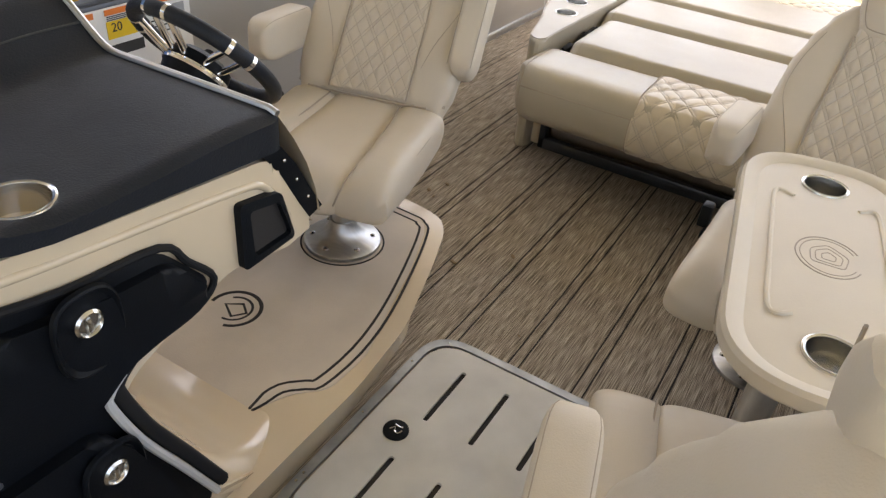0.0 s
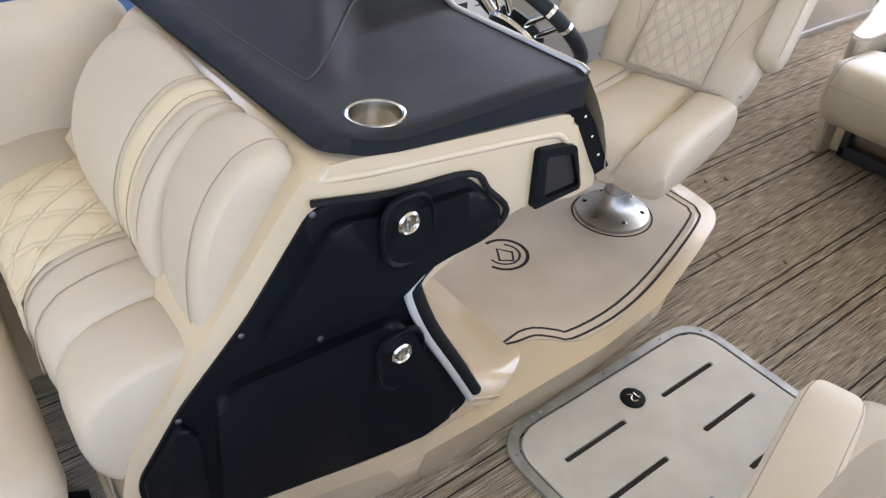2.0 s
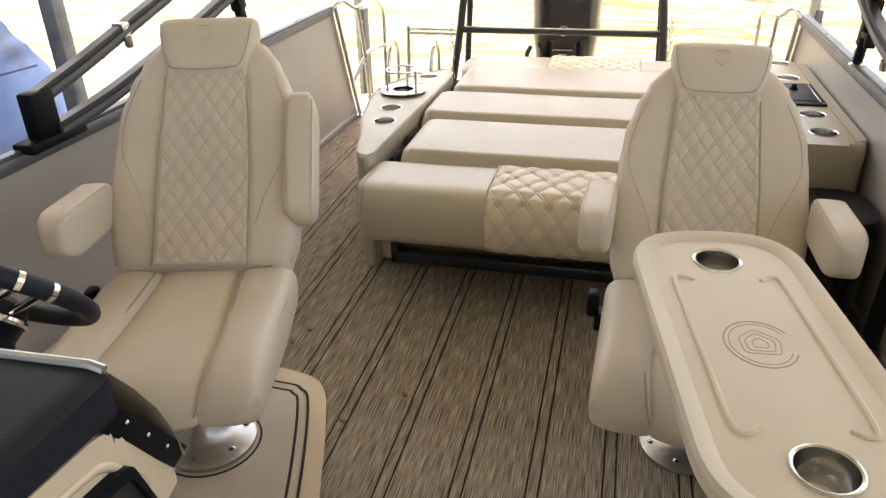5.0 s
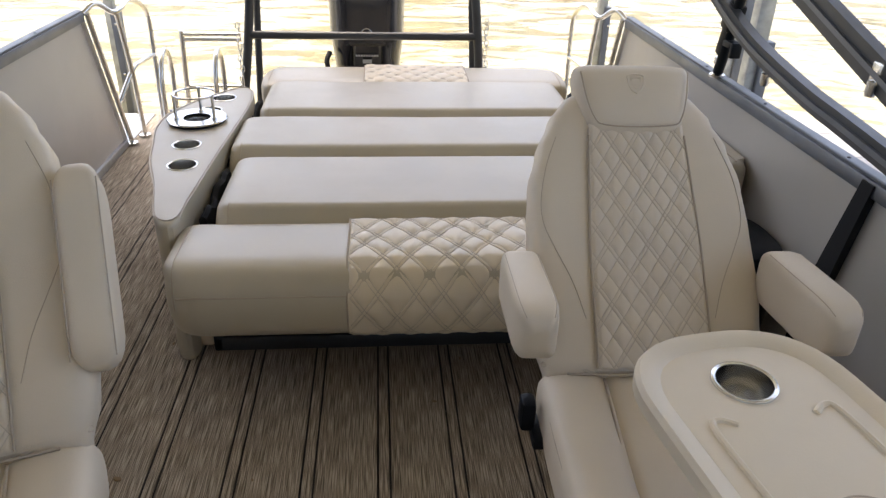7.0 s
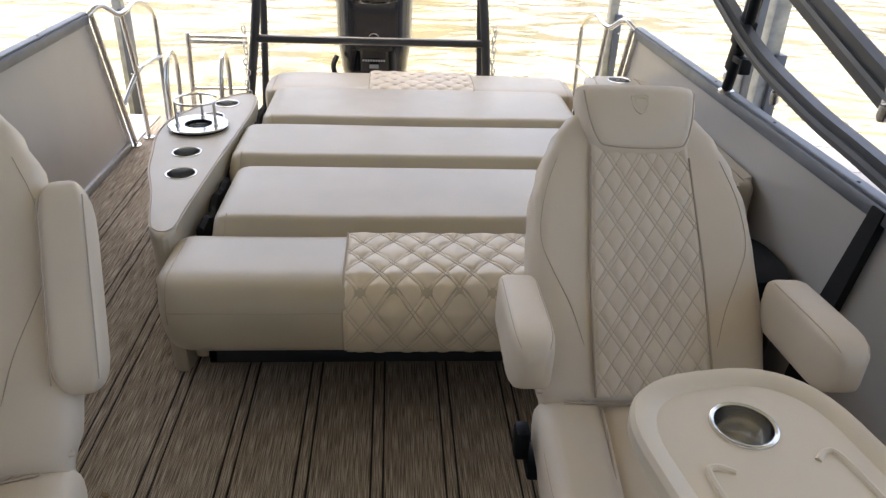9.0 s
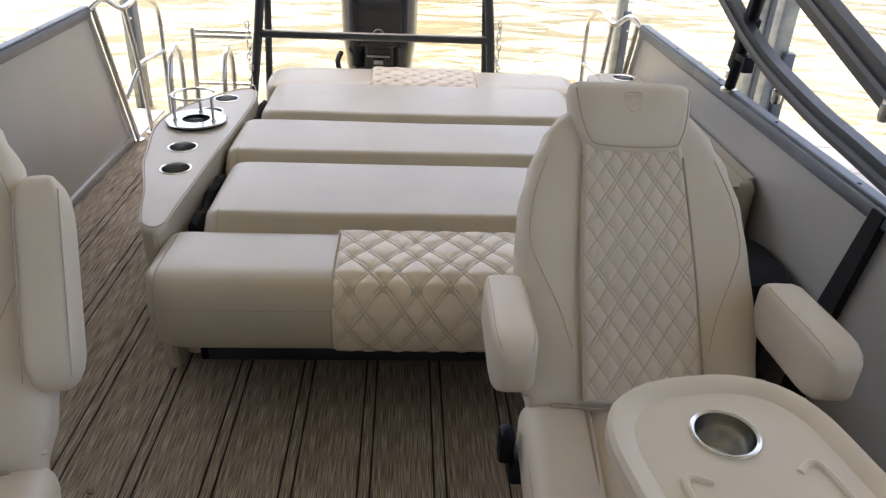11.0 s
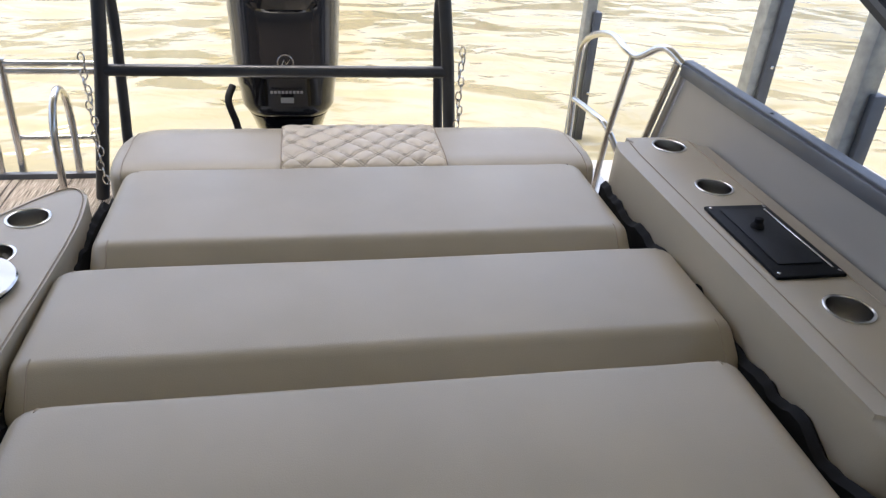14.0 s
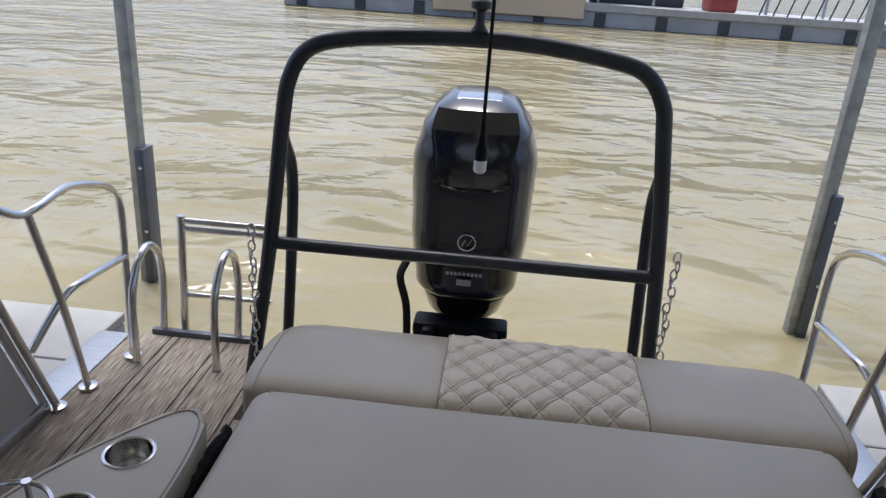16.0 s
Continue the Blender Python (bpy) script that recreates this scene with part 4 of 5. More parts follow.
    for s in (-1, 1):
        tube(bm, [back(s * (0.1435 - 0.0145 * max(0, v - 0.30) / 0.3), v, 0.014) for v in [0.01 + 0.0295 * k for k in range(21)]], 0.0026, 6, 1)
        for off in (0.004,):
            path = spline([Vector((u - off, v, 0)) for u, v in ((0.218, 0.60), (0.248, 0.52), (0.266, 0.43), (0.262, 0.365), (0.235, 0.30), (0.195, 0.215), (0.168, 0.13))], 4)
            run = []
            for q in path:
                k = min(0.98, q.x / lerp_table(wt, q.y))
                run.append(back(s * q.x, q.y, 0.070 * (1 - k ** 3.4) ** (1 / 3.4) - 0.0622 + 0.020 * max(0.0, q.x - 0.15) / 0.13))
            tube(bm, run, 0.0009, 5, 1)
    tube(bm, [back(-0.22, 0.0, 0.012), back(-0.1, -0.004, 0.009), back(0.1, -0.004, 0.009), back(0.22, 0.0, 0.012)], 0.003, 6, 4)
    part("back_seam", bm, THREAD, t)
    for s in (-1, 1):
        bm = bmesh.new()
        for off in (0.0, 0.010):
            run = []
            for k in range(25):
                v = 0.06 + 0.62 * k / 24
                run.append(back(s * (lerp_table(wt, v) - 0.012 - off), v, 0.012 - 0.052 * max(0.0, 0.024 - off) / 0.024 + 0.006))
            tube(bm, run, 0.0011, 5, 1)
        part("edge_stitching", bm, THREAD, t)
    bm = bmesh.new()
    for off in (0.0, 0.011):
        run = []
        for q in spline([Vector((u * (1 - off * 4), v - off, 0)) for u, v in ((-0.235, 0.10), (-0.248, 0.30), (-0.238, 0.46), (-0.205, 0.59), (-0.15, 0.66), (0, 0.685), (0.15, 0.66), (0.205, 0.59), (0.238, 0.46), (0.248, 0.30), (0.235, 0.10))], 5):
            k = min(0.98, abs(q.x) / lerp_table(wt, q.y))
            th = 0.070 * min(1.0, (0.775 - q.y) / 0.08 + 0.25)
            run.append(back(q.x, q.y, -0.0632 - th * (1 - k ** 3.4) ** (1 / 3.4)))
        tube(bm, run, 0.0017, 5, 1)
    part("rear_seam", bm, THREAD, t)
    # headrest
    bm = bmesh.new()
    rings = []
    for v, w, th in ((0.60, 0.085, 0.010), (0.606, 0.108, 0.026), (0.63, 0.128, 0.042), (0.69, 0.148, 0.052), (0.73, 0.156, 0.056), (0.765, 0.160, 0.052), (0.79, 0.156, 0.038), (0.803, 0.14, 0.015)):
        rings.append([back(u, v, n - 0.012) for u, n in superring(w, th, 32, 4)])
    loft(bm, rings)
    hr = part("headrest", bm, VINYL, t)
    bm = bmesh.new()
    tube(bm, [back(u, v, 0.039) for u, v in ((-0.146, 0.765), (-0.134, 0.69), (-0.115, 0.635), (-0.09, 0.618), (0, 0.613), (0.09, 0.618), (0.115, 0.635), (0.134, 0.69), (0.146, 0.765))], 0.002, 6, 4)
    part("stitching", bm, THREAD, hr)
    bm = bmesh.new()
    tube(bm, [back(u, v, 0.0422) for u, v in ((-0.022, 0.752), (-0.020, 0.728), (-0.012, 0.712), (0, 0.704), (0.012, 0.712), (0.020, 0.728), (0.022, 0.752), (0.012, 0.757), (-0.012, 0.757))], 0.0022, 6, 1, closed=True)
    tube(bm, [back(u, v, 0.0422) for u, v in ((-0.013, 0.747), (-0.012, 0.728), (0, 0.716), (0.012, 0.728), (0.013, 0.747))], 0.0018, 6, 1, closed=True)
    part("emblem", bm, VINYL, hr, "embossed shield emblem")
    for s, mode in zip((-1, 1), arms):
        bm = bmesh.new()
        rings = []
        for d, k in ((0, 0.35), (0.004, 0.55), (0.012, 0.76), (0.026, 0.92), (0.045, 1), (0.215, 1.0), (0.24, 0.97), (0.26, 0.88), (0.273, 0.74), (0.281, 0.55), (0.285, 0.35)):
            ring = []
            for a, b in superring(0.047 * k, 0.070 * k, 36, 5.6):
                if mode == "down":
                    ring.append((s * 0.318 + a, 0.49 - 1.22 * d, zs + raised + 0.225 + b - 0.03 * (0.27 - d) / 0.27))
                else:
                    ring.append(tuple(back(s * 0.302 + a, 0.13 + d * 1.45, b - 0.02)))
            rings.append(ring)
        loft(bm, rings)
        ar = part("armrest", bm, VINYL, t)
        bm = bmesh.new()
        if mode == "down":
            for q in (-1, 1):
                tube(bm, [(s * 0.318 + q * 0.038 * k, 0.49 - 1.22 * d, zs + raised + 0.225 + 0.0650 * k - 0.03 * (0.27 - d) / 0.27) for d, k in ((0.045, 1), (0.10, 1), (0.16, 1), (0.215, 1.0), (0.24, 0.97), (0.26, 0.88), (0.273, 0.74))], 0.0013, 5, 1)
        else:
            for q in (-1, 1):
                tube(bm, [back(s * 0.302 + q * 0.041, 0.15, 0.05), back(s * 0.302 + q * 0.041, 0.50, 0.05)], 0.0015, 5, 1)
        part("stitching", bm, THREAD, ar)
        bm = bmesh.new()
        tube(bm, [back(s * 0.20, 0.22, -0.06), back(s * 0.29, 0.22, -0.06)], 0.016, 10, 1)
        if mode == "down":
            tube(bm, [(s * 0.318, 0.41, zs + raised + 0.185), (s * 0.318, 0.28, zs + raised + 0.155)], 0.014, 8, 1)
        part("arm_pivot", bm, BLACKP, t)
    bm = bmesh.new()
    rbox(bm, (-0.325, 0.22, zs - 0.10), (-0.29, 0.27, zs - 0.02), 0.01, 2)
    rbox(bm, (-0.30, 0.18, zs - 0.12), (-0.2, 0.28, zs - 0.09), 0.008, 2)
    part("recline_lever", bm, BLACKP, t)
    return t


captain_chair("helm_chair", (-0.641, 1.398, 0.178), 14.7, 0.365, ("down", "up"), "beige quilted vinyl captain's chair at the helm with one raised armrest", foot=(0.052, -0.022), wide=0.965, raised=-0.042)
captain_chair("passenger_chair", (0.713, 1.707, 0.002), -1.9, 0.462, ("down", "down"), "beige quilted vinyl captain's chair behind the table", lean=43.0, wide=0.96, foot=(-0.004, 0.135), raised=-0.014)
captain_chair("companion_chair", (0.738, 0.818, 0.002), 194.3, 0.47, ("down", "down"), "beige vinyl captain's chair facing the table from the other side", lean=14.0, raised=0.03)

# ---- table ----
TBL = pose(0.733, 1.277, 0.738, 0, 0, 8.7)
tb = thing("cocktail_table", "cream moulded plastic boat table on a steel post", "table", TBL)
def oval(w, l, r, k=10):
    return round_poly([(-w, -l), (w, -l), (w, l), (-w, l)], r, k)


bm = bmesh.new()
lo, hi = oval(0.178, 0.45, 0.173), oval(0.190, 0.46, 0.185)
inn, flr = oval(0.166, 0.435, 0.161), oval(0.150, 0.42, 0.145)
loft(bm, [[(x, y, 0.0) for x, y in lo], [(x, y, 0.012) for x, y in hi], [(x, y, 0.036) for x, y in hi], [(x, y, 0.046) for x, y in oval(0.184, 0.454, 0.179)], [(x, y, 0.044) for x, y in inn], [(x, y, 0.034) for x, y in flr]])
top = part("tabletop", bm, TABLE, tb)
TC = ((0.0, 0.325), (0.0, -0.325))
drill(top, [(x, y, 0.05, -0.05, 0.1) for x, y in TC])
bm = bmesh.new()
for s in (-1, 1):
    tube(bm, [(s * 0.07, 0.235, 0.033), (s * 0.095, 0.25, 0.034), (s * 0.112, 0.23, 0.034), (s * 0.114, 0.1, 0.034), (s * 0.114, -0.1, 0.034), (s * 0.112, -0.23, 0.034), (s * 0.095, -0.25, 0.034), (s * 0.07, -0.235, 0.033)], 0.006, 8, 5)
part("moulded_ridge", bm, TABLE, top)
bm = bmesh.new()
tube(bm, [(0.065 * math.cos(radians(a)), 0.075 * math.sin(radians(a)), 0.0335) for a in range(30, 335, 8)], 0.0018, 6, 1)
tube(bm, [(0.056 * math.cos(radians(a)), 0.065 * math.sin(radians(a)), 0.0335) for a in range(30, 335, 8)], 0.0014, 6, 1)
for k in (1.0, 0.72, 0.38):
    tube(bm, [(x * k, y * k, 0.0335) for x, y in round_poly([(0.0, 0.048), (0.04, 0.012), (0.03, -0.035), (-0.035, -0.03), (-0.036, 0.02)], 0.012, 4)], 0.0014, 6, 1, closed=True)
part("moulded_emblem", bm, THREAD, top, "moulded plain ring emblem")
bm = bmesh.new()
lathe(bm, [(0.045, -0.03), (0.045, 0.0)], 24)
part("socket", bm, BRUSH, tb)
bm = bmesh.new()
lathe(bm, [(0.11, -0.734), (0.11, -0.724), (0.05, -0.71), (0.038, -0.69), (0.038, -0.03)], 32)
part("post", bm, BRUSH, tb)
for x, y in TC:
    p = TBL @ Vector((x, y, 0.035))
    cup_holder(p.x, p.y, p.z, 0.052, 0.075)

# ---- deck hatch ----
ht = thing("deck_hatch", "pale grey deck locker hatch with slots and a steel frame", "hatch", pose(0.127, 0.955, 0.0))
H = round_poly([(-0.315, -0.42), (0.315, -0.42), (0.315, 0.42), (-0.315, 0.42)], 0.13, 8)
I = round_poly([(-0.287, -0.392), (0.287, -0.392), (0.287, 0.392), (-0.287, 0.392)], 0.105, 8)
I2 = round_poly([(-0.280, -0.385), (0.280, -0.385), (0.280, 0.385), (-0.280, 0.385)], 0.10, 8)
bm = bmesh.new()
loft(bm, [[(x, y, 0.002) for x, y in H], [(x * 0.995, y * 0.997, 0.010) for x, y in H], [(x, y, 0.010) for x, y in I], [(x, y, 0.002) for x, y in I]], closed=True)
part("frame", bm, GALV, ht)
bm = bmesh.new()
prism(bm, I2, -0.02, 0.009, bevel=0.003, seg=1)
lid = part("lid", bm, HATCHM, ht)
SL = [(x, y) for x in (-0.146, 0.0, 0.146) for y in (-0.19, 0.19)]
bm = bmesh.new()
for x, y in SL:
    prism(bm, round_poly([(x - 0.008, y - 0.114), (x + 0.008, y - 0.114), (x + 0.008, y + 0.114), (x - 0.008, y + 0.114)], 0.0075, 3), -0.015, 0.05)
cut = new("cutter", mesh_of("cutter", bm, LINE))
bpy.context.view_layer.update()
cut.matrix_world = ht.matrix_world.copy()
md = lid.modifiers.new("slots", "BOOLEAN")
md.operation, md.solver, md.object = "DIFFERENCE", "EXACT", cut
bpy.context.view_layer.update()
me = bpy.data.meshes.new_from_object(lid.evaluated_get(bpy.context.evaluated_depsgraph_get()))
lid.modifiers.clear()
me.set_sharp_from_angle(angle=radians(20))
lid.data = me
bpy.data.objects.remove(cut)
# black strips in the shallow slots stand for the shade of deeper openings
for x, y in SL:
    bm = bmesh.new()
    rbox(bm, (x - 0.0085, y - 0.1145, 0.0005), (x + 0.0085, y + 0.1145, 0.0015), 0)
    part("slot_shade", bm, LINE, ht)
bm = bmesh.new()
lathe(bm, [(0.036, 0.008), (0.036, 0.013), (0.030, 0.0145), (0.0, 0.0135)], 32, (-0.189, 0.0, 0), cap=False)
hb = part("badge", bm, BLACKP, ht, "round black badge")
bm = bmesh.new()
tube(bm, [(-0.205, -0.008, 0.0145), (-0.195, 0.006, 0.0145), (-0.19, -0.006, 0.0145), (-0.178, -0.010, 0.0145), (-0.172, 0.004, 0.0145)], 0.0025, 6, 2)
tube(bm, [(-0.2, 0.014, 0.0145), (-0.186, 0.012, 0.0145), (-0.176, 0.016, 0.0145)], 0.002, 6, 2)
part("badge_mark", bm, STEEL, hb)
spots = [(H[k][0] * 0.955, H[k][1] * 0.965) for k in range(0, len(H), 6)] + [(s * 0.301, k) for k in (-0.25, 0, 0.25) for s in (-1, 1)]
for x, y in spots:
    bm = bmesh.new()
    lathe(bm, [(0.004, 0.010), (0.004, 0.0115), (0.002, 0.0125)], 8, (x, y, 0))
    part("screw", bm, STEEL, ht)

# ---- helm platform and console ----
PLAT = [(-0.29, -0.33), (-0.212, -0.05), (-0.150, 0.25), (-0.146, 0.45), (-0.150, 0.66), (-0.150, 0.89), (-0.182, 1.165), (-0.277, 1.463), (-0.347, 1.65), (-0.402, 1.72), (-0.50, 1.745), (-0.72, 1.755), (-1.36, 1.77), (-1.36, -0.33)]
pf = thing("helm_platform", "raised beige gelcoat helm platform with a grey-brown foam mat", "platform")
bm = bmesh.new()
prism(bm, round_poly(PLAT, 0.05, 4), 0.003, 0.172, bevel=0.05, seg=6)
for v in bm.verts:
    if v.co.z < 0.05:
        v.co.x += (-0.85 - v.co.x) * 0.07
        v.co.y += (1.0 - v.co.y) * 0.04
part("body", bm, GEL, pf)
MATP = [(-0.60, 0.67), (-0.315, 0.67), (-0.272, 0.775), (-0.204, 0.845), (-0.202, 1.0), (-0.257, 1.18), (-0.322, 1.40), (-0.402, 1.61), (-0.442, 1.665), (-0.53, 1.685), (-1.2, 1.69), (-1.2, 0.67)]
bm = bmesh.new()
prism(bm, round_poly(MATP, 0.03, 3), 0.168, 0.1755, bevel=0.002, seg=1)
part("foam_mat", bm, MAT_PAD, pf, "grey-brown foam mat with dark border lines")
EDGE = [(-0.312, 0.672), (-0.300, 0.715), (-0.290, 0.768), (-0.253, 0.808), (-0.223, 0.845), (-0.218, 1.0), (-0.248, 1.18), (-0.313, 1.40), (-0.388, 1.605), (-0.433, 1.657), (-0.53, 1.675), (-1.15, 1.68)]
for d in (0.0, 0.03):
    q = spline([(x, y, 0.1755) for x, y in EDGE], 3)
    line = []
    for k, p in enumerate(q):
        w = (q[min(k + 1, len(q) - 1)] - q[max(k - 1, 0)]).normalized()
        line.append((p.x - w.y * d * min(1.0, 0.25 + k / 5), p.y + w.x * d * min(1.0, 0.25 + k / 5), 0.1755))
    bm = bmesh.new()
    tube(bm, line, 0.0042, 6, 1)
    for v in bm.verts:
        v.co.z = 0.1755 + (v.co.z - 0.1755) * 0.25
    part("border_line", bm, LINE, pf)
bm = bmesh.new()
for r, a0, a1, w in ((0.075, -70, 200, 0.006), (0.05, -90, 150, 0.004)):
    tube(bm, [(-0.616 + r * math.cos(radians(a)), 0.931 + r * math.sin(radians(a)), 0.176) for a in range(a0, a1, 10)], w, 6, 1)
tube(bm, [(-0.65, 0.93, 0.176), (-0.61, 0.96, 0.176), (-0.575, 0.935, 0.176), (-0.6, 0.90, 0.176)], 0.005, 6, 1, closed=True)
for v in bm.verts:
    v.co.z = 0.176 + (v.co.z - 0.176) * 0.2
part("mat_emblem", bm, LINE, pf, "dark ring emblem on the mat")
bm = bmesh.new()
tube(bm, [(-0.585 + 0.136 * math.cos(t), 1.390 + 0.136 * math.sin(t), 0.1755) for t in (2 * math.pi * j / 40 for j in range(40))], 0.003, 6, 1, closed=True)
part("base_groove", bm, LINE, pf)

FY = [(-0.45, -0.17), (-0.16, -0.09), (0.0, -0.055), (0.26, 0.0), (0.69, 0.008), (0.87, -0.045)]


def side_x(y, z):
    """The console's leaning, slightly curved aisle side."""
    x = -0.205 - 0.086 * (z - 0.803)
    for (a, p), (b, q) in zip(FY, FY[1:]):
        if y <= b or b == FY[-1][0]:
            x += p + (q - p) * (y - a) / (b - a)
            break
    if z < 0.26:
        x -= (0.26 - z) * 0.42
    return x


def on_side(bm, inner=None):
    """Cut a flat part into strips and bend it onto the console's side."""
    for i in range(-4, 9):
        bmesh.ops.bisect_plane(bm, geom=bm.verts[:] + bm.edges[:] + bm.faces[:], plane_co=(0, i * 0.1, 0), plane_no=(0, 1, 0))
    for z in (0.13, 0.26, 0.5, 0.75):
        bmesh.ops.bisect_plane(bm, geom=bm.verts[:] + bm.edges[:] + bm.faces[:], plane_co=(0, 0, z), plane_no=(0, 0, 1))
    for v in bm.verts:
        if inner is None or v.co.x > inner:
            v.co.x += side_x(v.co.y, v.co.z)


cs = thing("helm_console", "beige gelcoat helm console with black side panels and vinyl hood", "helm console")
PROF = [(-0.33, 0.003), (-0.31, 0.33), (-0.28, 0.42), (0.088, 0.915), (0.125, 0.942), (0.20, 0.948), (0.66, 0.912), (0.70, 0.895), (0.83, 0.705), (0.81, 0.688), (0.55, 0.737), (0.42, 0.695), (0.325, 0.66), (0.285, 0.62), (0.375, 0.36), (0.425, 0.27), (0.51, 0.20), (0.58, 0.152), (0.60, 0.12), (0.60, 0.003)]
bm = bmesh.new()
poly = round_poly(PROF, 0.025, 3)
v0 = [bm.verts.new((-1.15, a, b)) for a, b in poly]
v1 = [bm.verts.new((0.0, a, b)) for a, b in poly]
f1 = bm.faces.new(v1)
bm.faces.new(v0[::-1])
for i in range(len(poly)):
    bm.faces.new((v0[i], v0[(i + 1) % len(poly)], v1[(i + 1) % len(poly)], v1[i]))
bmesh.ops.bevel(bm, geom=list(f1.edges), offset=0.022, segments=4, profile=0.5, affect="EDGES")
on_side(bm, -0.5)
part("body", bm, GEL, cs)

# smooth footwell ramp from the console down to the platform, rounded along the aisle
RAMP = spline([(0, 0.306, 0.645), (0, 0.321, 0.59), (0, 0.358, 0.49), (0, 0.405, 0.387), (0, 0.456, 0.30), (0, 0.515, 0.236), (0, 0.59, 0.196), (0, 0.66, 0.178), (0, 0.71, 0.166), (0, 0.74, 0.148)], 5)
bm = bmesh.new()
rows = []
for k, p in enumerate(RAMP):
    w = (RAMP[min(k + 1, len(RAMP) - 1)] - RAMP[max(k - 1, 0)]).normalized()
    nrm = Vector((0, -w.z, w.y))
    xe = side_x(p.y, max(0.26, p.z)) + 0.003 - 0.30 * max(0.0, p.y - 0.44)
    row = []
    for d in (0.0, 0.0, 0.002, 0.006, 0.012, 0.02, 0.03, 0.042, 0.055, 0.09, 0.2, 0.5, 0.86):
        h = 0.055 - math.sqrt(max(0.0, 0.055 ** 2 - max(0.0, 0.055 - d) ** 2))
        if not row:
            h = 0.03 if k < 12 else 0.065
        fade = min(1.0, max(0.0, (p.z - 0.150) / 0.10))
        q = p - nrm * (h - 0.008 * fade)
        row.append(bm.verts.new((xe - d, q.y, q.z)))
    rows.append(row)
for r0, r1 in zip(rows, rows[1:]):
    for k in range(len(r0) - 1):
        bm.faces.new((r0[k], r0[k + 1], r1[k + 1], r1[k]))
part("footwell_ramp", bm, GEL, cs)


def side_panel(name, poly, mat_, out, r=0.03, bevel=0.008, base=-0.002, label="", parent=None):
    bm = bmesh.new()
    prism(bm, round_poly(poly, r, 4), base, out, "x", bevel=bevel, seg=2)
    on_side(bm)
    return part(name, bm, mat_, parent or cs, label)


side_panel("side_recess", [(0.109, 0.878), (0.413, 0.856), (0.503, 0.748), (0.46, 0.715), (0.29, 0.687), (0.258, 0.65), (0.42, 0.285), (0.381, 0.258), (-0.149, 0.19), (-0.275, 0.25), (-0.28, 0.363), (-0.175, 0.521), (-0.032, 0.683)], BLACKP, 0.006, 0.035, 0.004, label="black moulded side surround")
d1 = side_panel("locker_door", [(0.137, 0.848), (0.425, 0.832), (0.488, 0.745), (0.45, 0.725), (0.30, 0.70), (0.225, 0.645), (-0.018, 0.629)], BLACKP, 0.026, 0.03, 0.012, label="black upper locker door")
d2 = side_panel("locker_door", [(-0.115, 0.53), (-0.074, 0.559), (0.232, 0.612), (0.270, 0.552), (0.372, 0.290), (0.30, 0.272), (-0.153, 0.237)], BLACKP, 0.030, 0.03, 0.014, label="black lower locker door")
side_panel("end_panel", [(-0.268, 0.37), (-0.18, 0.498), (-0.158, 0.46), (-0.172, 0.226), (-0.268, 0.27)], BLACKP, 0.022, 0.02, 0.010)
bm = bmesh.new()
gp = [(0.50, 0.742), (0.46, 0.712), (0.36, 0.70), (0.30, 0.69), (0.272, 0.668), (0.266, 0.64), (0.30, 0.535), (0.36, 0.41), (0.418, 0.285)]
tube(bm, [(side_x(y, z) + 0.012, y - 0.002, z) for y, z in gp[3:]], 0.0085, 8, 5)
part("gasket", bm, GASKET, cs, "light grey rubber gasket")
bm = bmesh.new()
tube(bm, [(side_x(y, z) + 0.003, y + 0.020, z + 0.007) for y, z in gp[3:]], 0.0145, 10, 5)
part("edge_moulding", bm, RUBBER, cs)
bm = bmesh.new()
tube(bm, [(side_x(y, z) + 0.007, y, z) for y, z in [(0.105, 0.885), (0.25, 0.873), (0.415, 0.86), (0.46, 0.81), (0.507, 0.75)] + gp[1:]], 0.007, 8, 4)
part("rubber_edge", bm, RUBBER, cs)


def latch(y, z, out, parent):
    x = side_x(y, z) + out
    bm = bmesh.new()
    rings = [[(x + d, y + a, z - 0.018 + b) for a, b in superring(0.058 * k, 0.078 * k, 32, 2.8)] for d, k in ((-0.004, 1.0), (0.003, 0.98), (0.005, 0.93), (-0.008, 0.74), (-0.010, 0.5))]
    loft(bm, rings)
    hs = part("latch_recess", bm, BLACKP, parent)
    bm = bmesh.new()
    lathe(bm, [(0.024, 0.0), (0.024, 0.008), (0.020, 0.012), (0.018, 0.010), (0.016, 0.005)], 28)
    bmesh.ops.transform(bm, matrix=Matrix.Translation((x - 0.004, y, z)) @ Matrix.Rotation(radians(90), 4, "Y"), verts=bm.verts)
    lt = part("latch", bm, STEEL, parent, "round chrome push latch")
    bm = bmesh.new()
    rbox(bm, (x + 0.0, y - 0.005, z - 0.014), (x + 0.007, y + 0.005, z + 0.010), 0.003, 2)
    part("latch_tab", bm, STEEL, parent)


latch(0.262, 0.820, 0.026, d1)
latch(0.232, 0.530, 0.030, d2)
for y, z in ((-0.045, 0.655), (-0.18, 0.50), (0.105, 0.865), (0.09, 0.60)):
    bm = bmesh.new()
    lathe(bm, [(0.006, 0.0), (0.006, 0.003), (0.003, 0.005)], 10)
    bmesh.ops.transform(bm, matrix=Matrix.Translation((side_x(y, z) + 0.006, y, z)) @ Matrix.Rotation(radians(90), 4, "Y"), verts=bm.verts)
    part("screw", bm, RAILG, cs)

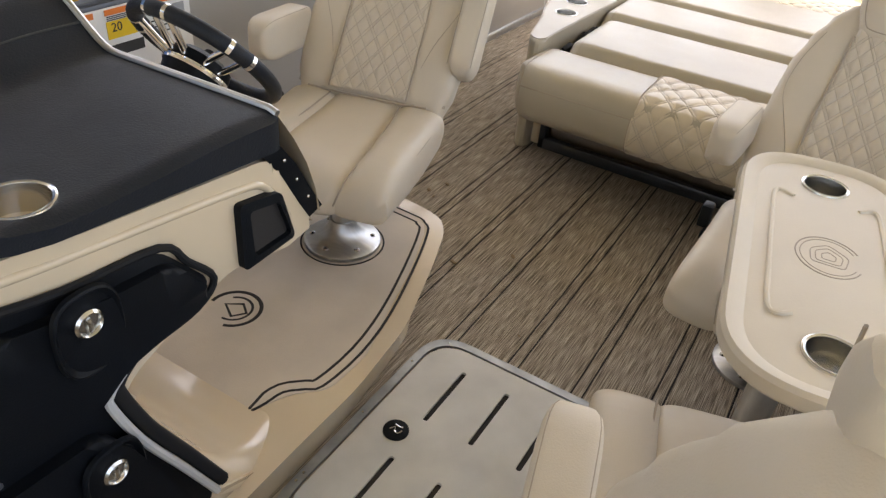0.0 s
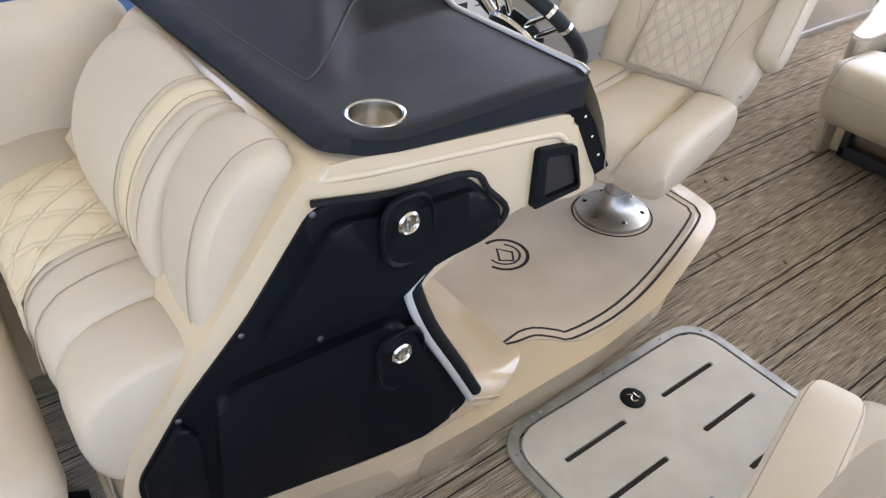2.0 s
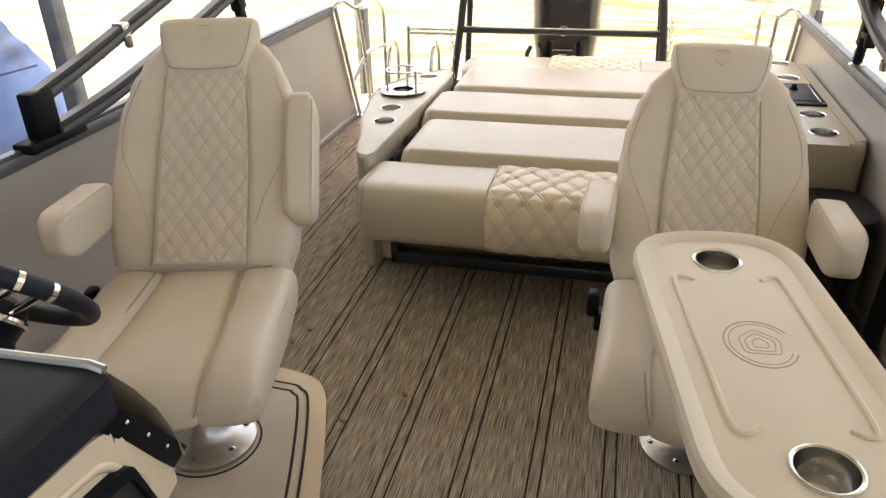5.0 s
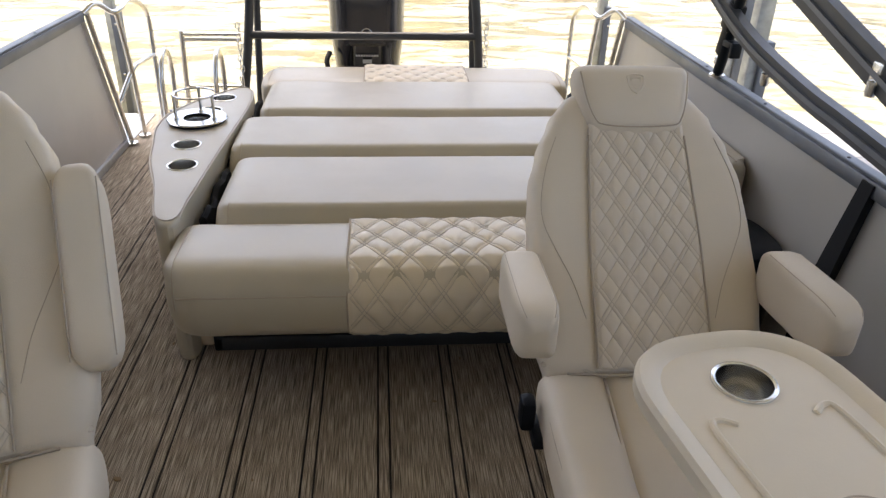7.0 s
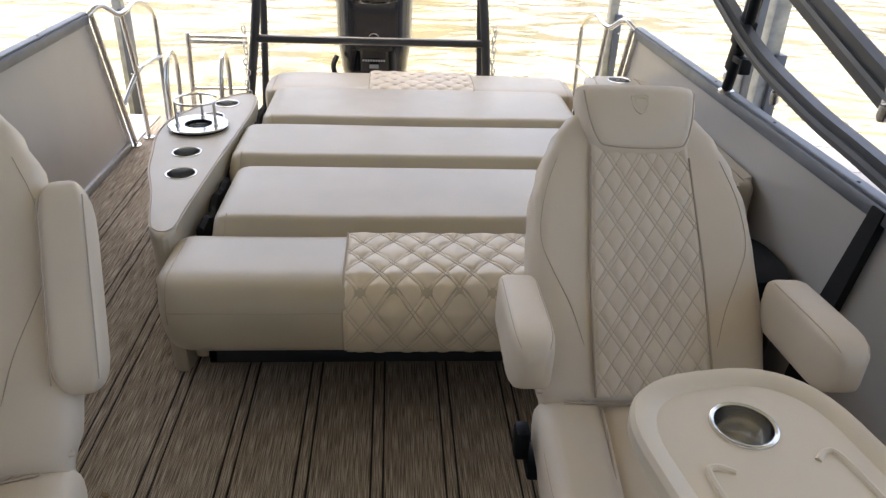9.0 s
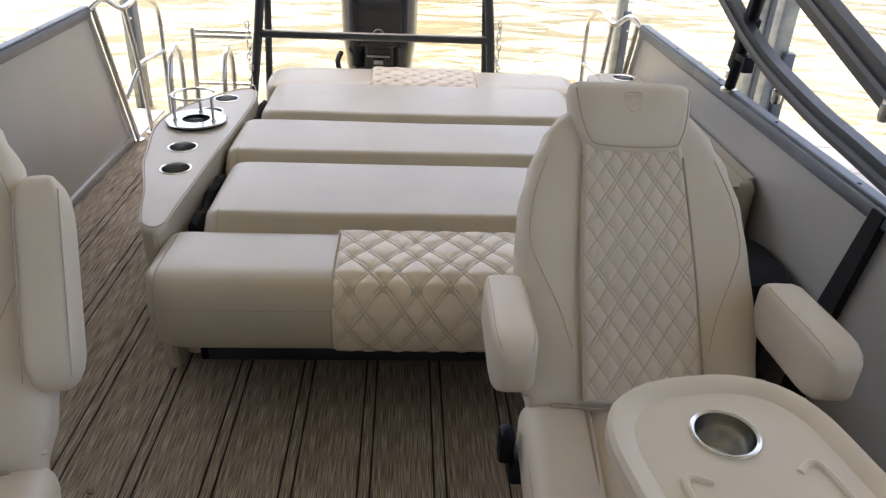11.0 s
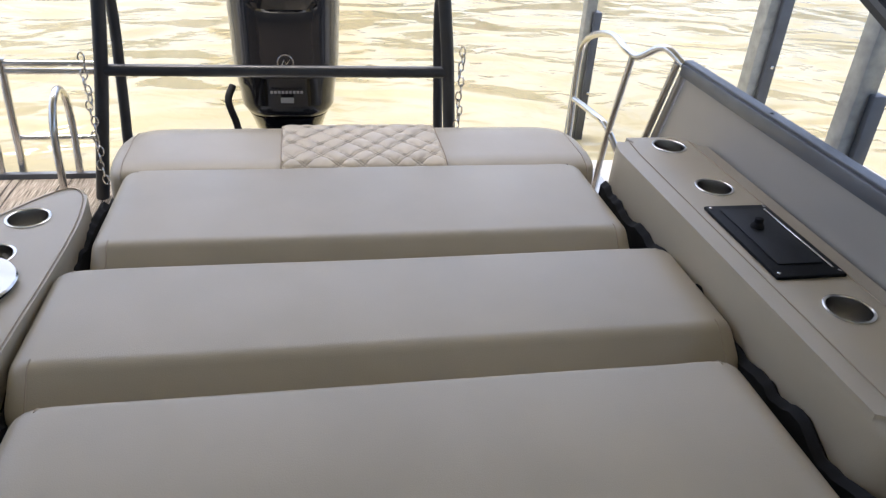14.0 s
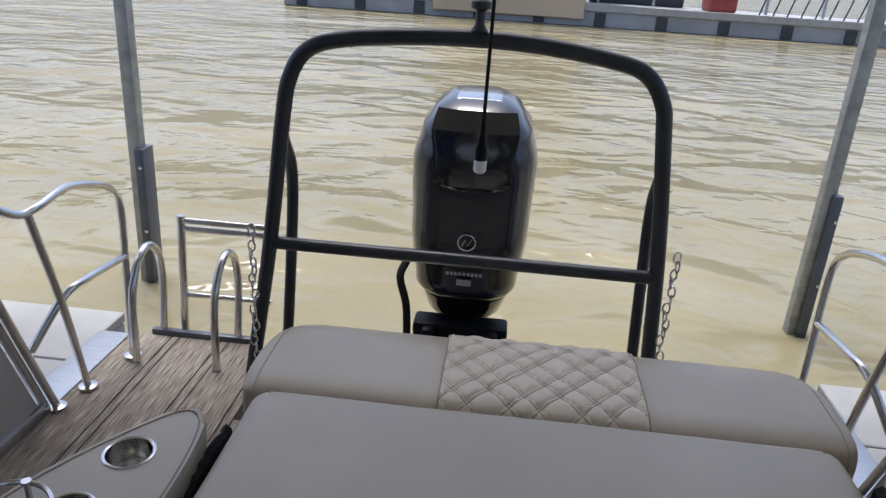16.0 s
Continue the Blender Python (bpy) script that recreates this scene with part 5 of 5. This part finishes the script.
# cubby pocket
bm = bmesh.new()
cub = round_poly([(0.580, 0.862), (0.682, 0.847), (0.714, 0.735), (0.570, 0.730)], 0.012, 3)
cubi = round_poly([(0.600, 0.842), (0.673, 0.830), (0.698, 0.752), (0.598, 0.748)], 0.01, 3)
loft(bm, [[(side_x(y, z) - 0.002, y, z) for y, z in cub], [(side_x(y, z) + 0.016, y, z) for y, z in cub], [(side_x(y, z) + 0.018, y, z) for y, z in cubi], [(side_x(y, z) + 0.003, y, z) for y, z in cubi]])
part("pocket", bm, BLACKP, cs, "black moulded pocket")
bm = bmesh.new()
loft(bm, [[(side_x(y, z) + 0.0065, y, z) for y, z in cubi], [(side_x(y, z) + 0.0045, y, z) for y, z in cubi]])
part("pocket_floor", bm, LINE, cs)
bm = bmesh.new()
tube(bm, [(side_x(y, z) + o, y, z) for y, z, o in ((0.10, 0.915, -0.012), (0.22, 0.915, -0.003), (0.42, 0.900, -0.002), (0.60, 0.880, -0.002), (0.655, 0.863, -0.002), (0.69, 0.815, -0.002), (0.735, 0.745, -0.010))], 0.008, 10, 6)
part("moulded_ridge", bm, GEL, cs)

# black vinyl hood: a height field over the console's top
def hood_z(x, y):
    z = 0.992 - 0.018 * (y - 0.12) / 0.5
    s = lambda a, b, v: (lambda t: t * t * (3 - 2 * t))(max(0.0, min(1.0, (v - a) / (b - a))))
    xr = lerp_table([(0.2, -0.44), (0.48, -0.70), (0.7, -0.72)], y)
    k = s(0.185, 0.44, y) * s(-1.17, -1.05, x) * (1 - s(xr - 0.07, xr + 0.10, x))
    z += 0.098 * k
    z += 0.02 * s(0.30, 0.66, y)
    d = min(x + 1.235, -0.2 - x + 0.02 * y, y - 0.143)
    if d < 0.045:
        z -= 0.028 * (1 - max(0.0, d) / 0.045) ** 2
    return z


bm = bmesh.new()
nx, ny = 84, 54
topv, botv = [], []
for i in range(nx + 1):
    u = i / nx
    rt, rb = [], []
    for j in range(ny + 1):
        v = j / ny
        y = 0.143 + v * (0.562 - 0.03 * (1 - u))
        xr = side_x(y, 0.96) + 0.010
        x = -1.235 + (xr + 1.235) * u
        yy = y - 0.03 * (1 - u) * (1 - v)
        p, q = max(0.0, 1 - (xr - x) / 0.07), max(0.0, 1 - (y - 0.143) / 0.07)
        if p > 0 and q > 0:
            x = xr - 0.07 * (1 - p * math.sqrt(1 - q * q / 2))
            yy += 0.07 * q * (1 - math.sqrt(1 - p * p / 2))
        rt.append(bm.verts.new((x, yy, hood_z(x, y))))
        rb.append(bm.verts.new((x, yy, 0.89 if 6 < i < nx - 6 and 6 < j < ny - 6 else min(0.957 - 0.068 * (y - 0.15), hood_z(x, y) - 0.008))))
    topv.append(rt)
    botv.append(rb)
for i in range(nx):
    for j in range(ny):
        bm.faces.new((topv[i][j], topv[i + 1][j], topv[i + 1][j + 1], topv[i][j + 1]))
        bm.faces.new((botv[i][j], botv[i][j + 1], botv[i + 1][j + 1], botv[i + 1][j]))
edge = [(i, 0) for i in range(nx)] + [(nx, j) for j in range(ny)] + [(i, ny) for i in range(nx, 0, -1)] + [(0, j) for j in range(ny, 0, -1)]
for (a, b), (c, d) in zip(edge, edge[1:] + edge[:1]):
    bm.faces.new((topv[a][b], botv[a][b], botv[c][d], topv[c][d]))
hood = part("hood", bm, BLACKV, cs, "black grained vinyl hood with a raised cowl")
HC = ((-0.288, 0.265), (-1.085, 0.203))
drill(hood, [(x, y, 0.049, 0.5, 1.4) for x, y in HC])
for x, y in HC:
    cup_holder(x, y, hood_z(x, y) - 0.001, 0.052, 0.085)
bm = bmesh.new()
tube(bm, [(x, y, hood_z(x, y) + 0.0012) for x, y in ((-1.10, 0.20), (-0.95, 0.195), (-0.75, 0.20), (-0.50, 0.215), (-0.455, 0.23), (-0.52, 0.31), (-0.62, 0.40), (-0.68, 0.47), (-0.69, 0.56), (-0.70, 0.69))], 0.0022, 6, 8)
part("hood_stitching", bm, INK, hood)
bm = bmesh.new()
tube(bm, [(x, 0.708 - 0.030 * (-x - 0.2), hood_z(x, 0.695 - 0.030 * (-x - 0.2)) + 0.002) for x in [-0.21 - 0.02 * k for k in range(49)]], 0.0075, 8, 1)
part("chrome_trim", bm, BRUSH, cs)
bm = bmesh.new()
rows = []
for k in range(41):
    x = -0.215 - 0.024 * k
    a = Vector((x, 0.712 - 0.030 * (-x - 0.2), hood_z(x, 0.695 - 0.030 * (-x - 0.2)) - 0.004))
    b = Vector((x, 0.83, 0.72))
    rows.append([bm.verts.new(a.lerp(b, t) + Vector((0, 0.02 * math.sin(math.pi * t), 0))) for t in (0, 0.25, 0.5, 0.75, 1)])
for r0, r1 in zip(rows, rows[1:]):
    for i in range(4):
        bm.faces.new((r0[i], r0[i + 1], r1[i + 1], r1[i]))
part("dash_panel", bm, GEL, cs)
bm = bmesh.new()
tr = [(0.665, 0.93), (0.72, 0.86), (0.78, 0.765), (0.815, 0.715)]
for (y, z), (y2, z2) in zip(tr, tr[1:]):
    for w in (0,):
        a, b = side_x(y, z) + 0.004, side_x(y2, z2) + 0.004
        vs = [bm.verts.new(p) for p in ((a, y - 0.012, z), (a, y + 0.03, z + 0.01), (b, y2 + 0.03, z2 + 0.01), (b, y2 - 0.012, z2), (a - 0.06, y + 0.03, z + 0.01), (b - 0.06, y2 + 0.03, z2 + 0.01))]
        bm.faces.new((vs[0], vs[1], vs[2], vs[3]))
        bm.faces.new((vs[1], vs[4], vs[5], vs[2]))
bmesh.ops.remove_doubles(bm, verts=bm.verts, dist=0.001)
part("rear_trim", bm, BLACKP, cs, "black rear corner trim with screws")
for y, z in ((0.70, 0.89), (0.74, 0.83), (0.78, 0.77)):
    bm = bmesh.new()
    bmesh.ops.create_icosphere(bm, subdivisions=2, radius=0.004, matrix=Matrix.Translation((side_x(y, z) + 0.005, y + 0.012, z + 0.004)))
    part("trim_screw", bm, STEEL, cs)

# steering wheel
sw = thing("steering_wheel", "black padded steering wheel with chrome spokes at the helm", "steering wheel", pose(-0.675, 0.975, 0.90, -48, 0, 0))
R = 0.178
bm = bmesh.new()
tube(bm, [(R * math.cos(t), R * math.sin(t), 0) for t in (2 * math.pi * j / 64 for j in range(64))], 0.0185, 14, 1, closed=True)
part("rim", bm, BLACKV, sw)
for a in (-25, 205, 270):
    ca, sa = math.cos(radians(a)), math.sin(radians(a))
    bm = bmesh.new()
    for q in (-0.022, 0.022):
        tube(bm, [(0.05 * ca - q * sa * 0.6, 0.05 * sa + q * ca * 0.6, -0.045), (0.10 * ca - q * sa, 0.10 * sa + q * ca, -0.028), (0.175 * ca - q * sa, 0.175 * sa + q * ca, 0)], 0.0085, 10, 5)
    part("spoke", bm, CHROME, sw)
    for q in (-9, 9):
        bm = bmesh.new()
        tube(bm, [(R * math.cos(radians(a + q + e)), R * math.sin(radians(a + q + e)), 0) for e in (-1.6, 0, 1.6)], 0.0195, 14, 1)
        part("rim_clip", bm, CHROME, sw)
bm = bmesh.new()
lathe(bm, [(0.072, -0.085), (0.080, -0.05), (0.074, -0.02), (0.05, -0.006), (0.0, -0.003)], 32, cap=False)
hub = part("hub", bm, BLACKP, sw)
bm = bmesh.new()
lathe(bm, [(0.081, -0.058), (0.084, -0.052), (0.081, -0.046)], 32, cap=False)
part("hub_ring", bm, CHROME, hub)
bm = bmesh.new()
lathe(bm, [(0.115, -0.24), (0.11, -0.17), (0.085, -0.13), (0.065, -0.06)], 24)
part("column", bm, BLACKP, sw)
bm = bmesh.new()
tube(bm, [(-R * 0.7, R * 0.72, 0.02), (-R * 0.75, R * 0.8, 0.05)], 0.018, 12, 1)
part("spinner_knob", bm, RUBBER, sw)

gb = thing("gauge_pod", "round black gauge with a chrome bezel on the dash", "gauge", pose(-0.86, 0.81, 0.90, -50, 0, 0))
bm = bmesh.new()
lathe(bm, [(0.055, -0.06), (0.055, 0.0), (0.045, 0.004)], 28)
part("body", bm, BLACKP, gb)
bm = bmesh.new()
lathe(bm, [(0.056, -0.004), (0.058, 0.004), (0.048, 0.008), (0.044, 0.004)], 28, cap=False)
part("bezel", bm, CHROME, gb)

# safety label plate on the fence
lp = thing("warning_label", "white safety label plate with orange and yellow print", "label", pose(-1.368, 1.31, 0.70, 0, 0, 90))
bm = bmesh.new()
rbox(bm, (-0.28, -0.006, -0.125), (0.228, 0.003, 0.096), 0.003, 2, m=None)
part("plate", bm, WHITE, lp)
def bar(nm, x0, x1, z0, z1, m_):
    bm = bmesh.new()
    rbox(bm, (x0, -0.0085, z0), (x1, -0.0064, z1), 0)
    part(nm, bm, m_, lp, smooth=False)


bar("header", -0.105, 0.023, 0.074, 0.092, ORANGE)
bar("header", 0.047, 0.215, 0.074, 0.092, ORANGE)
bar("header", -0.262, -0.145, 0.074, 0.092, ORANGE)
bar("yellow_field", -0.105, 0.023, 0.0, 0.055, YELLOW)
bar("dark_field", -0.105, 0.023, -0.055, -0.02, INK)
for i in range(3):
    bar("text_line", -0.10, 0.018, 0.057 + i * 0.0055, 0.0595 + i * 0.0055, INK)
for i in range(6):
    bar("text_line", 0.06, 0.14 - 0.01 * (i % 3), 0.058 - i * 0.02, 0.062 - i * 0.02, INK)
    bar("text_line", -0.25, -0.15 - 0.008 * (i % 2), 0.01 - i * 0.014, 0.014 - i * 0.014, INK)
bar("pictogram", 0.155, 0.20, 0.0, 0.06, GREYINK)
bm = bmesh.new()
tube(bm, [(-0.20 + 0.024 * math.cos(t), -0.0075, 0.043 + 0.024 * math.sin(t)) for t in (2 * math.pi * j / 24 for j in range(24))], 0.005, 6, 1, closed=True)
part("prohibition_ring", bm, REDP, lp)
cu = bpy.data.curves.new("number", "FONT")
cu.body, cu.size, cu.extrude = "20", 0.04, 0.0005
tmp = new("number", cu)
bpy.context.view_layer.update()
me = bpy.data.meshes.new_from_object(tmp.evaluated_get(bpy.context.evaluated_depsgraph_get()))
bpy.data.objects.remove(tmp)
me.materials.clear()
me.materials.append(INK)
nb = new("number", me)
nb.parent = lp
nb.matrix_local = pose(-0.09, -0.0095, 0.022, 90, 0, 0)

# ---- bow lounge in front of the console ----
def seat_block(bm, x0, x1, prof, rnd=0.03, bulge=0.0, sh0=0.0, sh1=0.0):
    L = x1 - x0
    cy = sum(p[0] for p in prof) / len(prof)
    cz = sum(p[1] for p in prof) / len(prof)
    e = min(rnd, L * 0.4)
    st = [(0, 0.80), (e * 0.12, 0.90), (e * 0.35, 0.96), (e, 1.0), (L / 2, 1.0 + bulge), (L - e, 1.0), (L - e * 0.35, 0.96), (L - e * 0.12, 0.90), (L, 0.80)]
    loft(bm, [[(x0 + d + (sh0 + (sh1 - sh0) * d / L) * (z - 0.66), cy + (y - cy) * k, cz + (z - cz) * k) for y, z in prof] for d, k in st])


BACKP = round_poly([(-0.02, 0.60), (-0.115, 0.625), (-0.118, 0.74), (-0.085, 0.84), (-0.03, 0.915), (0.03, 0.962), (0.09, 0.965), (0.125, 0.935), (0.06, 0.75)], 0.05, 4)
BOLST = round_poly([(-0.02, 0.60), (-0.108, 0.63), (-0.095, 0.755), (-0.068, 0.845), (-0.03, 0.91), (0.026, 0.962), (0.085, 0.973), (0.122, 0.95), (0.06, 0.75)], 0.05, 4)
SEATP = round_poly([(-0.06, 0.36), (-0.30, 0.36), (-0.345, 0.45), (-0.335, 0.57), (-0.27, 0.635), (-0.16, 0.655), (-0.05, 0.64)], 0.05, 4)
bl = thing("bow_lounge", "beige and cream vinyl lounge seat in front of the console", "lounge seat")
bm = bmesh.new()
seat_block(bm, -0.985, -0.675, [(y - 0.006, z + 0.004) for y, z in BACKP], 0.05, 0.02, 0.0, 0.12)
part("backrest", bm, VINYL, bl)
bm = bmesh.new()
seat_block(bm, -0.682, -0.596, [(y + 0.002, z - 0.001) for y, z in BACKP], 0.02, 0.0, 0.12, 0.12)
part("accent_band", bm, CREAM, bl, "cream vinyl accent band")
bm = bmesh.new()
seat_block(bm, -0.604, -0.478, [(y - 0.002, z - 0.002) for y, z in BACKP], 0.035, 0.01, 0.12, 0.0)
part("back_section", bm, VINYL, bl)
bm = bmesh.new()
seat_block(bm, -0.486, -0.290, BOLST, 0.055, 0.02)
part("end_bolster", bm, VINYL, bl)
bm = bmesh.new()
seat_block(bm, -1.30, -0.475, SEATP, 0.06)
part("seat", bm, VINYL, bl)
seats = [(-0.08, 0.646), (-0.15, 0.652), (-0.21, 0.646), (-0.27, 0.630), (-0.308, 0.60), (-0.334, 0.56), (-0.342, 0.50), (-0.344, 0.45)]
ats, lns = over(seats, 1.0)
bm = bmesh.new()
sewn = quilt(bm, lambda u, v, d: (-0.86 + u, *(ats(v / lns, 0.002 + d))), 0.36, lns, 110, 100, 0.11, 0.17, 0.006, cuts=(0.0, 0.16))
qp = part("quilted_panel", bm, CREAM, bl, "quilted cream seat panel")
part("quilting_thread", sewn, CSEAM, qp)
bm = bmesh.new()
seat_block(bm, -0.49, -0.30, [(y - 0.0, z - 0.02) for y, z in SEATP], 0.05)
part("seat_end", bm, VINYL, bl)
bm = bmesh.new()
for x in (-0.655, -0.575):
    tube(bm, [(x, *ats(v / 20, 0.003)) for v in range(21)], 0.0018, 5, 1)
for x, pr in ((-0.600, BACKP), (-0.677, BACKP), (-0.54, BACKP), (-0.330, BOLST)):
    n = len(pr)
    tube(bm, [(x + (0.12 if x < -0.5 else 0.0) * (z - 0.66), y - 0.002, z + 0.002) for y, z in pr[6:40]], 0.0013, 5, 1)
part("stitching", bm, THREAD, bl)
bm = bmesh.new()
rbox(bm, (-1.34, -0.32, 0.003), (-0.38, 0.0, 0.40), 0.03, 3)
part("base", bm, GEL, bl)
sb = thing("side_bench", "beige vinyl bench with a backrest along the fence", "bench")
bm = bmesh.new()
rings = []
for y, k in ((-2.6, 0.85), (-2.57, 1), (-1.2, 1), (0.04, 1), (0.10, 0.94), (0.13, 0.8), (0.14, 0.6)):
    rings.append([(-1.295 + a * k, y, 0.74 + b * k) for a, b in superring(0.085, 0.205, 28, 3.0)])
loft(bm, rings)
part("backrest", bm, VINYL, sb)
bm = bmesh.new()
rings = [[(-1.20 + a, y, 0.44 + b) for a, b in superring(0.16 * k, 0.10 * k, 28, 3.5)] for y, k in ((-2.6, 0.85), (-2.57, 1), (-0.2, 1.0), (-0.12, 0.95), (-0.1, 0.8))]
loft(bm, rings)
part("seat", bm, VINYL, sb)
bm = bmesh.new()
rbox(bm, (-1.37, -2.6, 0.003), (-1.06, -0.10, 0.36), 0.03, 3)
part("base", bm, GEL, sb)
fc = thing("footrest_cushion", "smooth beige vinyl chaise cushion on a black bracket", "cushion")
bm = bmesh.new()
seat_block(bm, -1.02, -0.28, round_poly([(-0.40, 0.30), (-0.97, 0.30), (-1.0, 0.40), (-0.96, 0.50), (-0.45, 0.505), (-0.385, 0.46), (-0.375, 0.38)], 0.05, 4), 0.09)
part("pad", bm, VINYL, fc)
bm = bmesh.new()
rbox(bm, (-0.95, -0.95, 0.265), (-0.36, -0.44, 0.30), 0.008, 2)
part("hinge_rail", bm, BLACKP, fc)
bm = bmesh.new()
rbox(bm, (-0.64, -0.60, 0.003), (-0.54, -0.55, 0.27), 0.01, 2)
prism(bm, [(-0.60, 0.004), (-0.36, 0.004), (-0.40, 0.03), (-0.58, 0.10)], -0.63, -0.56, "x")
part("bracket", bm, BLACKP, fc)

# ---- folded bimini frames ----
def bimini(s):
    t = thing("bimini_frame", "folded black bimini top frame clamped to the fence", "bimini frame", group="bimini frames")
    X = 1.375 * s
    bm = bmesh.new()
    rbox(bm, (X - 0.03, 1.90, 0.81), (X + 0.03, 2.0, 0.98), 0.01, 2)
    rbox(bm, (X - 0.04, 1.84, 0.80), (X + 0.04, 2.1, 0.835), 0.008, 2)
    part("mount", bm, BLACKP, t)
    arms = (((1.93, 0.95), (2.2, 1.0), (2.5, 1.085), (3.0, 1.235), (3.6, 1.42), (4.4, 1.66)), ((1.98, 0.86), (2.3, 0.893), (2.5, 0.913), (2.7, 0.932), (3.0, 0.978), (3.2, 1.025), (3.4, 1.09), (3.7, 1.20), (4.0, 1.32), (4.4, 1.49))) if s > 0 else \
           (((1.93, 0.95), (2.2, 1.01), (2.5, 1.085), (3.0, 1.21), (3.6, 1.37), (4.4, 1.58)), ((1.98, 0.84), (2.3, 0.88), (2.8, 0.98), (3.3, 1.10), (3.8, 1.24), (4.4, 1.43)))
    for k, a in enumerate(arms):
        bm = bmesh.new()
        P = spline([(X - s * 0.02 * k, y, z) for y, z in a], 6)
        hw = 0.026 if s < 0 else (0.042, 0.029)[k]
        rings = []
        for i, p in enumerate(P):
            d = (P[min(i + 1, len(P) - 1)] - P[max(i - 1, 0)]).normalized()
            up = Vector((0, -d.z, d.y))
            rings.append([p + up * b + Vector((c, 0, 0)) for b, c in ((hw, 0.018), (hw, -0.018), (-hw, -0.018), (-hw, 0.018))])
        loft(bm, rings)
        part("arm", bm, TUBE, t, smooth=False)
        bm = bmesh.new()
        rings = [[p + Vector((-s * 0.022, 0, 0)) + Vector((0, 0, b)) + Vector((c, 0, 0)) for b, c in ((0.008, 0.005), (0.008, -0.005), (-0.008, -0.005), (-0.008, 0.005))] for p in P]
        loft(bm, rings)
        part("arm_track", bm, RAILG, t, smooth=False)
    bm = bmesh.new()
    tube(bm, [(X, 3.36, 0.82), (X, 3.34, 0.90), (X, 3.30, 1.08), (X - s * 0.02, 3.24, 1.25)], 0.02, 10, 1)
    rbox(bm, (X - 0.02, -0.022, 0.0), (X + 0.02, 0.022, 0.30), 0.006, 2, Matrix.Translation((0, 3.36, 0.90)) @ Matrix.Rotation(radians(14), 4, "X"))
    rbox(bm, (X - 0.027, -0.034, 0.10), (X + 0.027, 0.034, 0.20), 0.008, 2, Matrix.Translation((0, 3.36, 0.90)) @ Matrix.Rotation(radians(14), 4, "X"))
    rbox(bm, (X - 0.02, 3.26, 0.94), (X + 0.02, 3.33, 0.965), 0.005, 2)
    rbox(bm, (X - 0.02, 3.245, 0.91), (X + 0.02, 3.265, 0.965), 0.005, 2)
    part("strut", bm, BLACKP, t)
    bm = bmesh.new()
    lathe(bm, [(0.03, 0.815), (0.03, 0.825), (0.014, 0.835), (0.014, 0.86), (0.022, 0.865), (0.022, 0.89)], 18, (X, 3.36, 0))
    part("deck_mount", bm, STEEL, t)
    for y, z in ((2.97, 0.86), (2.44, 0.98)):
        bm = bmesh.new()
        lathe(bm, [(0.012, -0.03), (0.016, -0.02), (0.016, 0.01), (0.008, 0.014)], 14, (X - s * 0.02, y, z + 0.06))
        rbox(bm, (X - 0.026, y - 0.02, z + 0.06), (X + 0.026, y + 0.02, z + 0.12), 0.006, 2)
        part("clamp", bm, STEEL, t)
    return t


bimini(-1)
bimini(1)

# ---- deck planks, laid last ----
wide, narrow = 0.1715, 0.029
mw = {}


def plank_mesh(w, y0, y1):
    bm = bmesh.new()
    rbox(bm, (-w / 2, y0, -0.004), (w / 2, y1, 0.0), 0.0012, 1)
    return mesh_of("plank", bm, DECK)


c = -0.3605 + 0.0165
x0 = c - 5 * 0.2125
while x0 < 1.42:
    for w, dx in ((narrow, 0.0), (wide, 0.10625)):
        xc = x0 + dx
        lo_, hi_ = xc - w / 2, xc + w / 2
        lo_, hi_ = max(lo_, -1.384), min(hi_, 1.384)
        if hi_ - lo_ < 0.012:
            continue
        w, xc = round(hi_ - lo_, 4), (lo_ + hi_) / 2
        end = 5.42 if (hi_ < -0.59 or lo_ > 1.0) else 4.9
        key = (w, end)
        if key not in mw:
            mw[key] = plank_mesh(w, -3.2, end)
        ob = new("plank", mw[key])
        ob.location = (xc, 0, 0)
        ob.parent = floor
    x0 += 0.2125

# scattered dry bits on the deck
bm = bmesh.new()
rr = random.Random(11)
spots = [(-0.686, 2.109), (-0.341, 1.731), (-0.65, 2.2), (-0.18, 1.9)] + [(rr.uniform(-0.9, 0.45), rr.uniform(1.4, 4.2)) for _ in range(26)]
for i, (a, b) in enumerate(spots):
    r = rr.uniform(0.003, 0.006) if i > 3 else 0.010
    bmesh.ops.create_icosphere(bm, subdivisions=1, radius=r, matrix=Matrix.Translation((a, b, r * 0.35)) @ Matrix.Rotation(rr.uniform(0, 6), 4, "Z") @ Matrix.Diagonal((1.6, 0.8, 0.5, 1)))
solid("dry_crumbs", bm, SMUDGE, "small dry leaf crumbs scattered on the deck", "debris", kind="stuff")
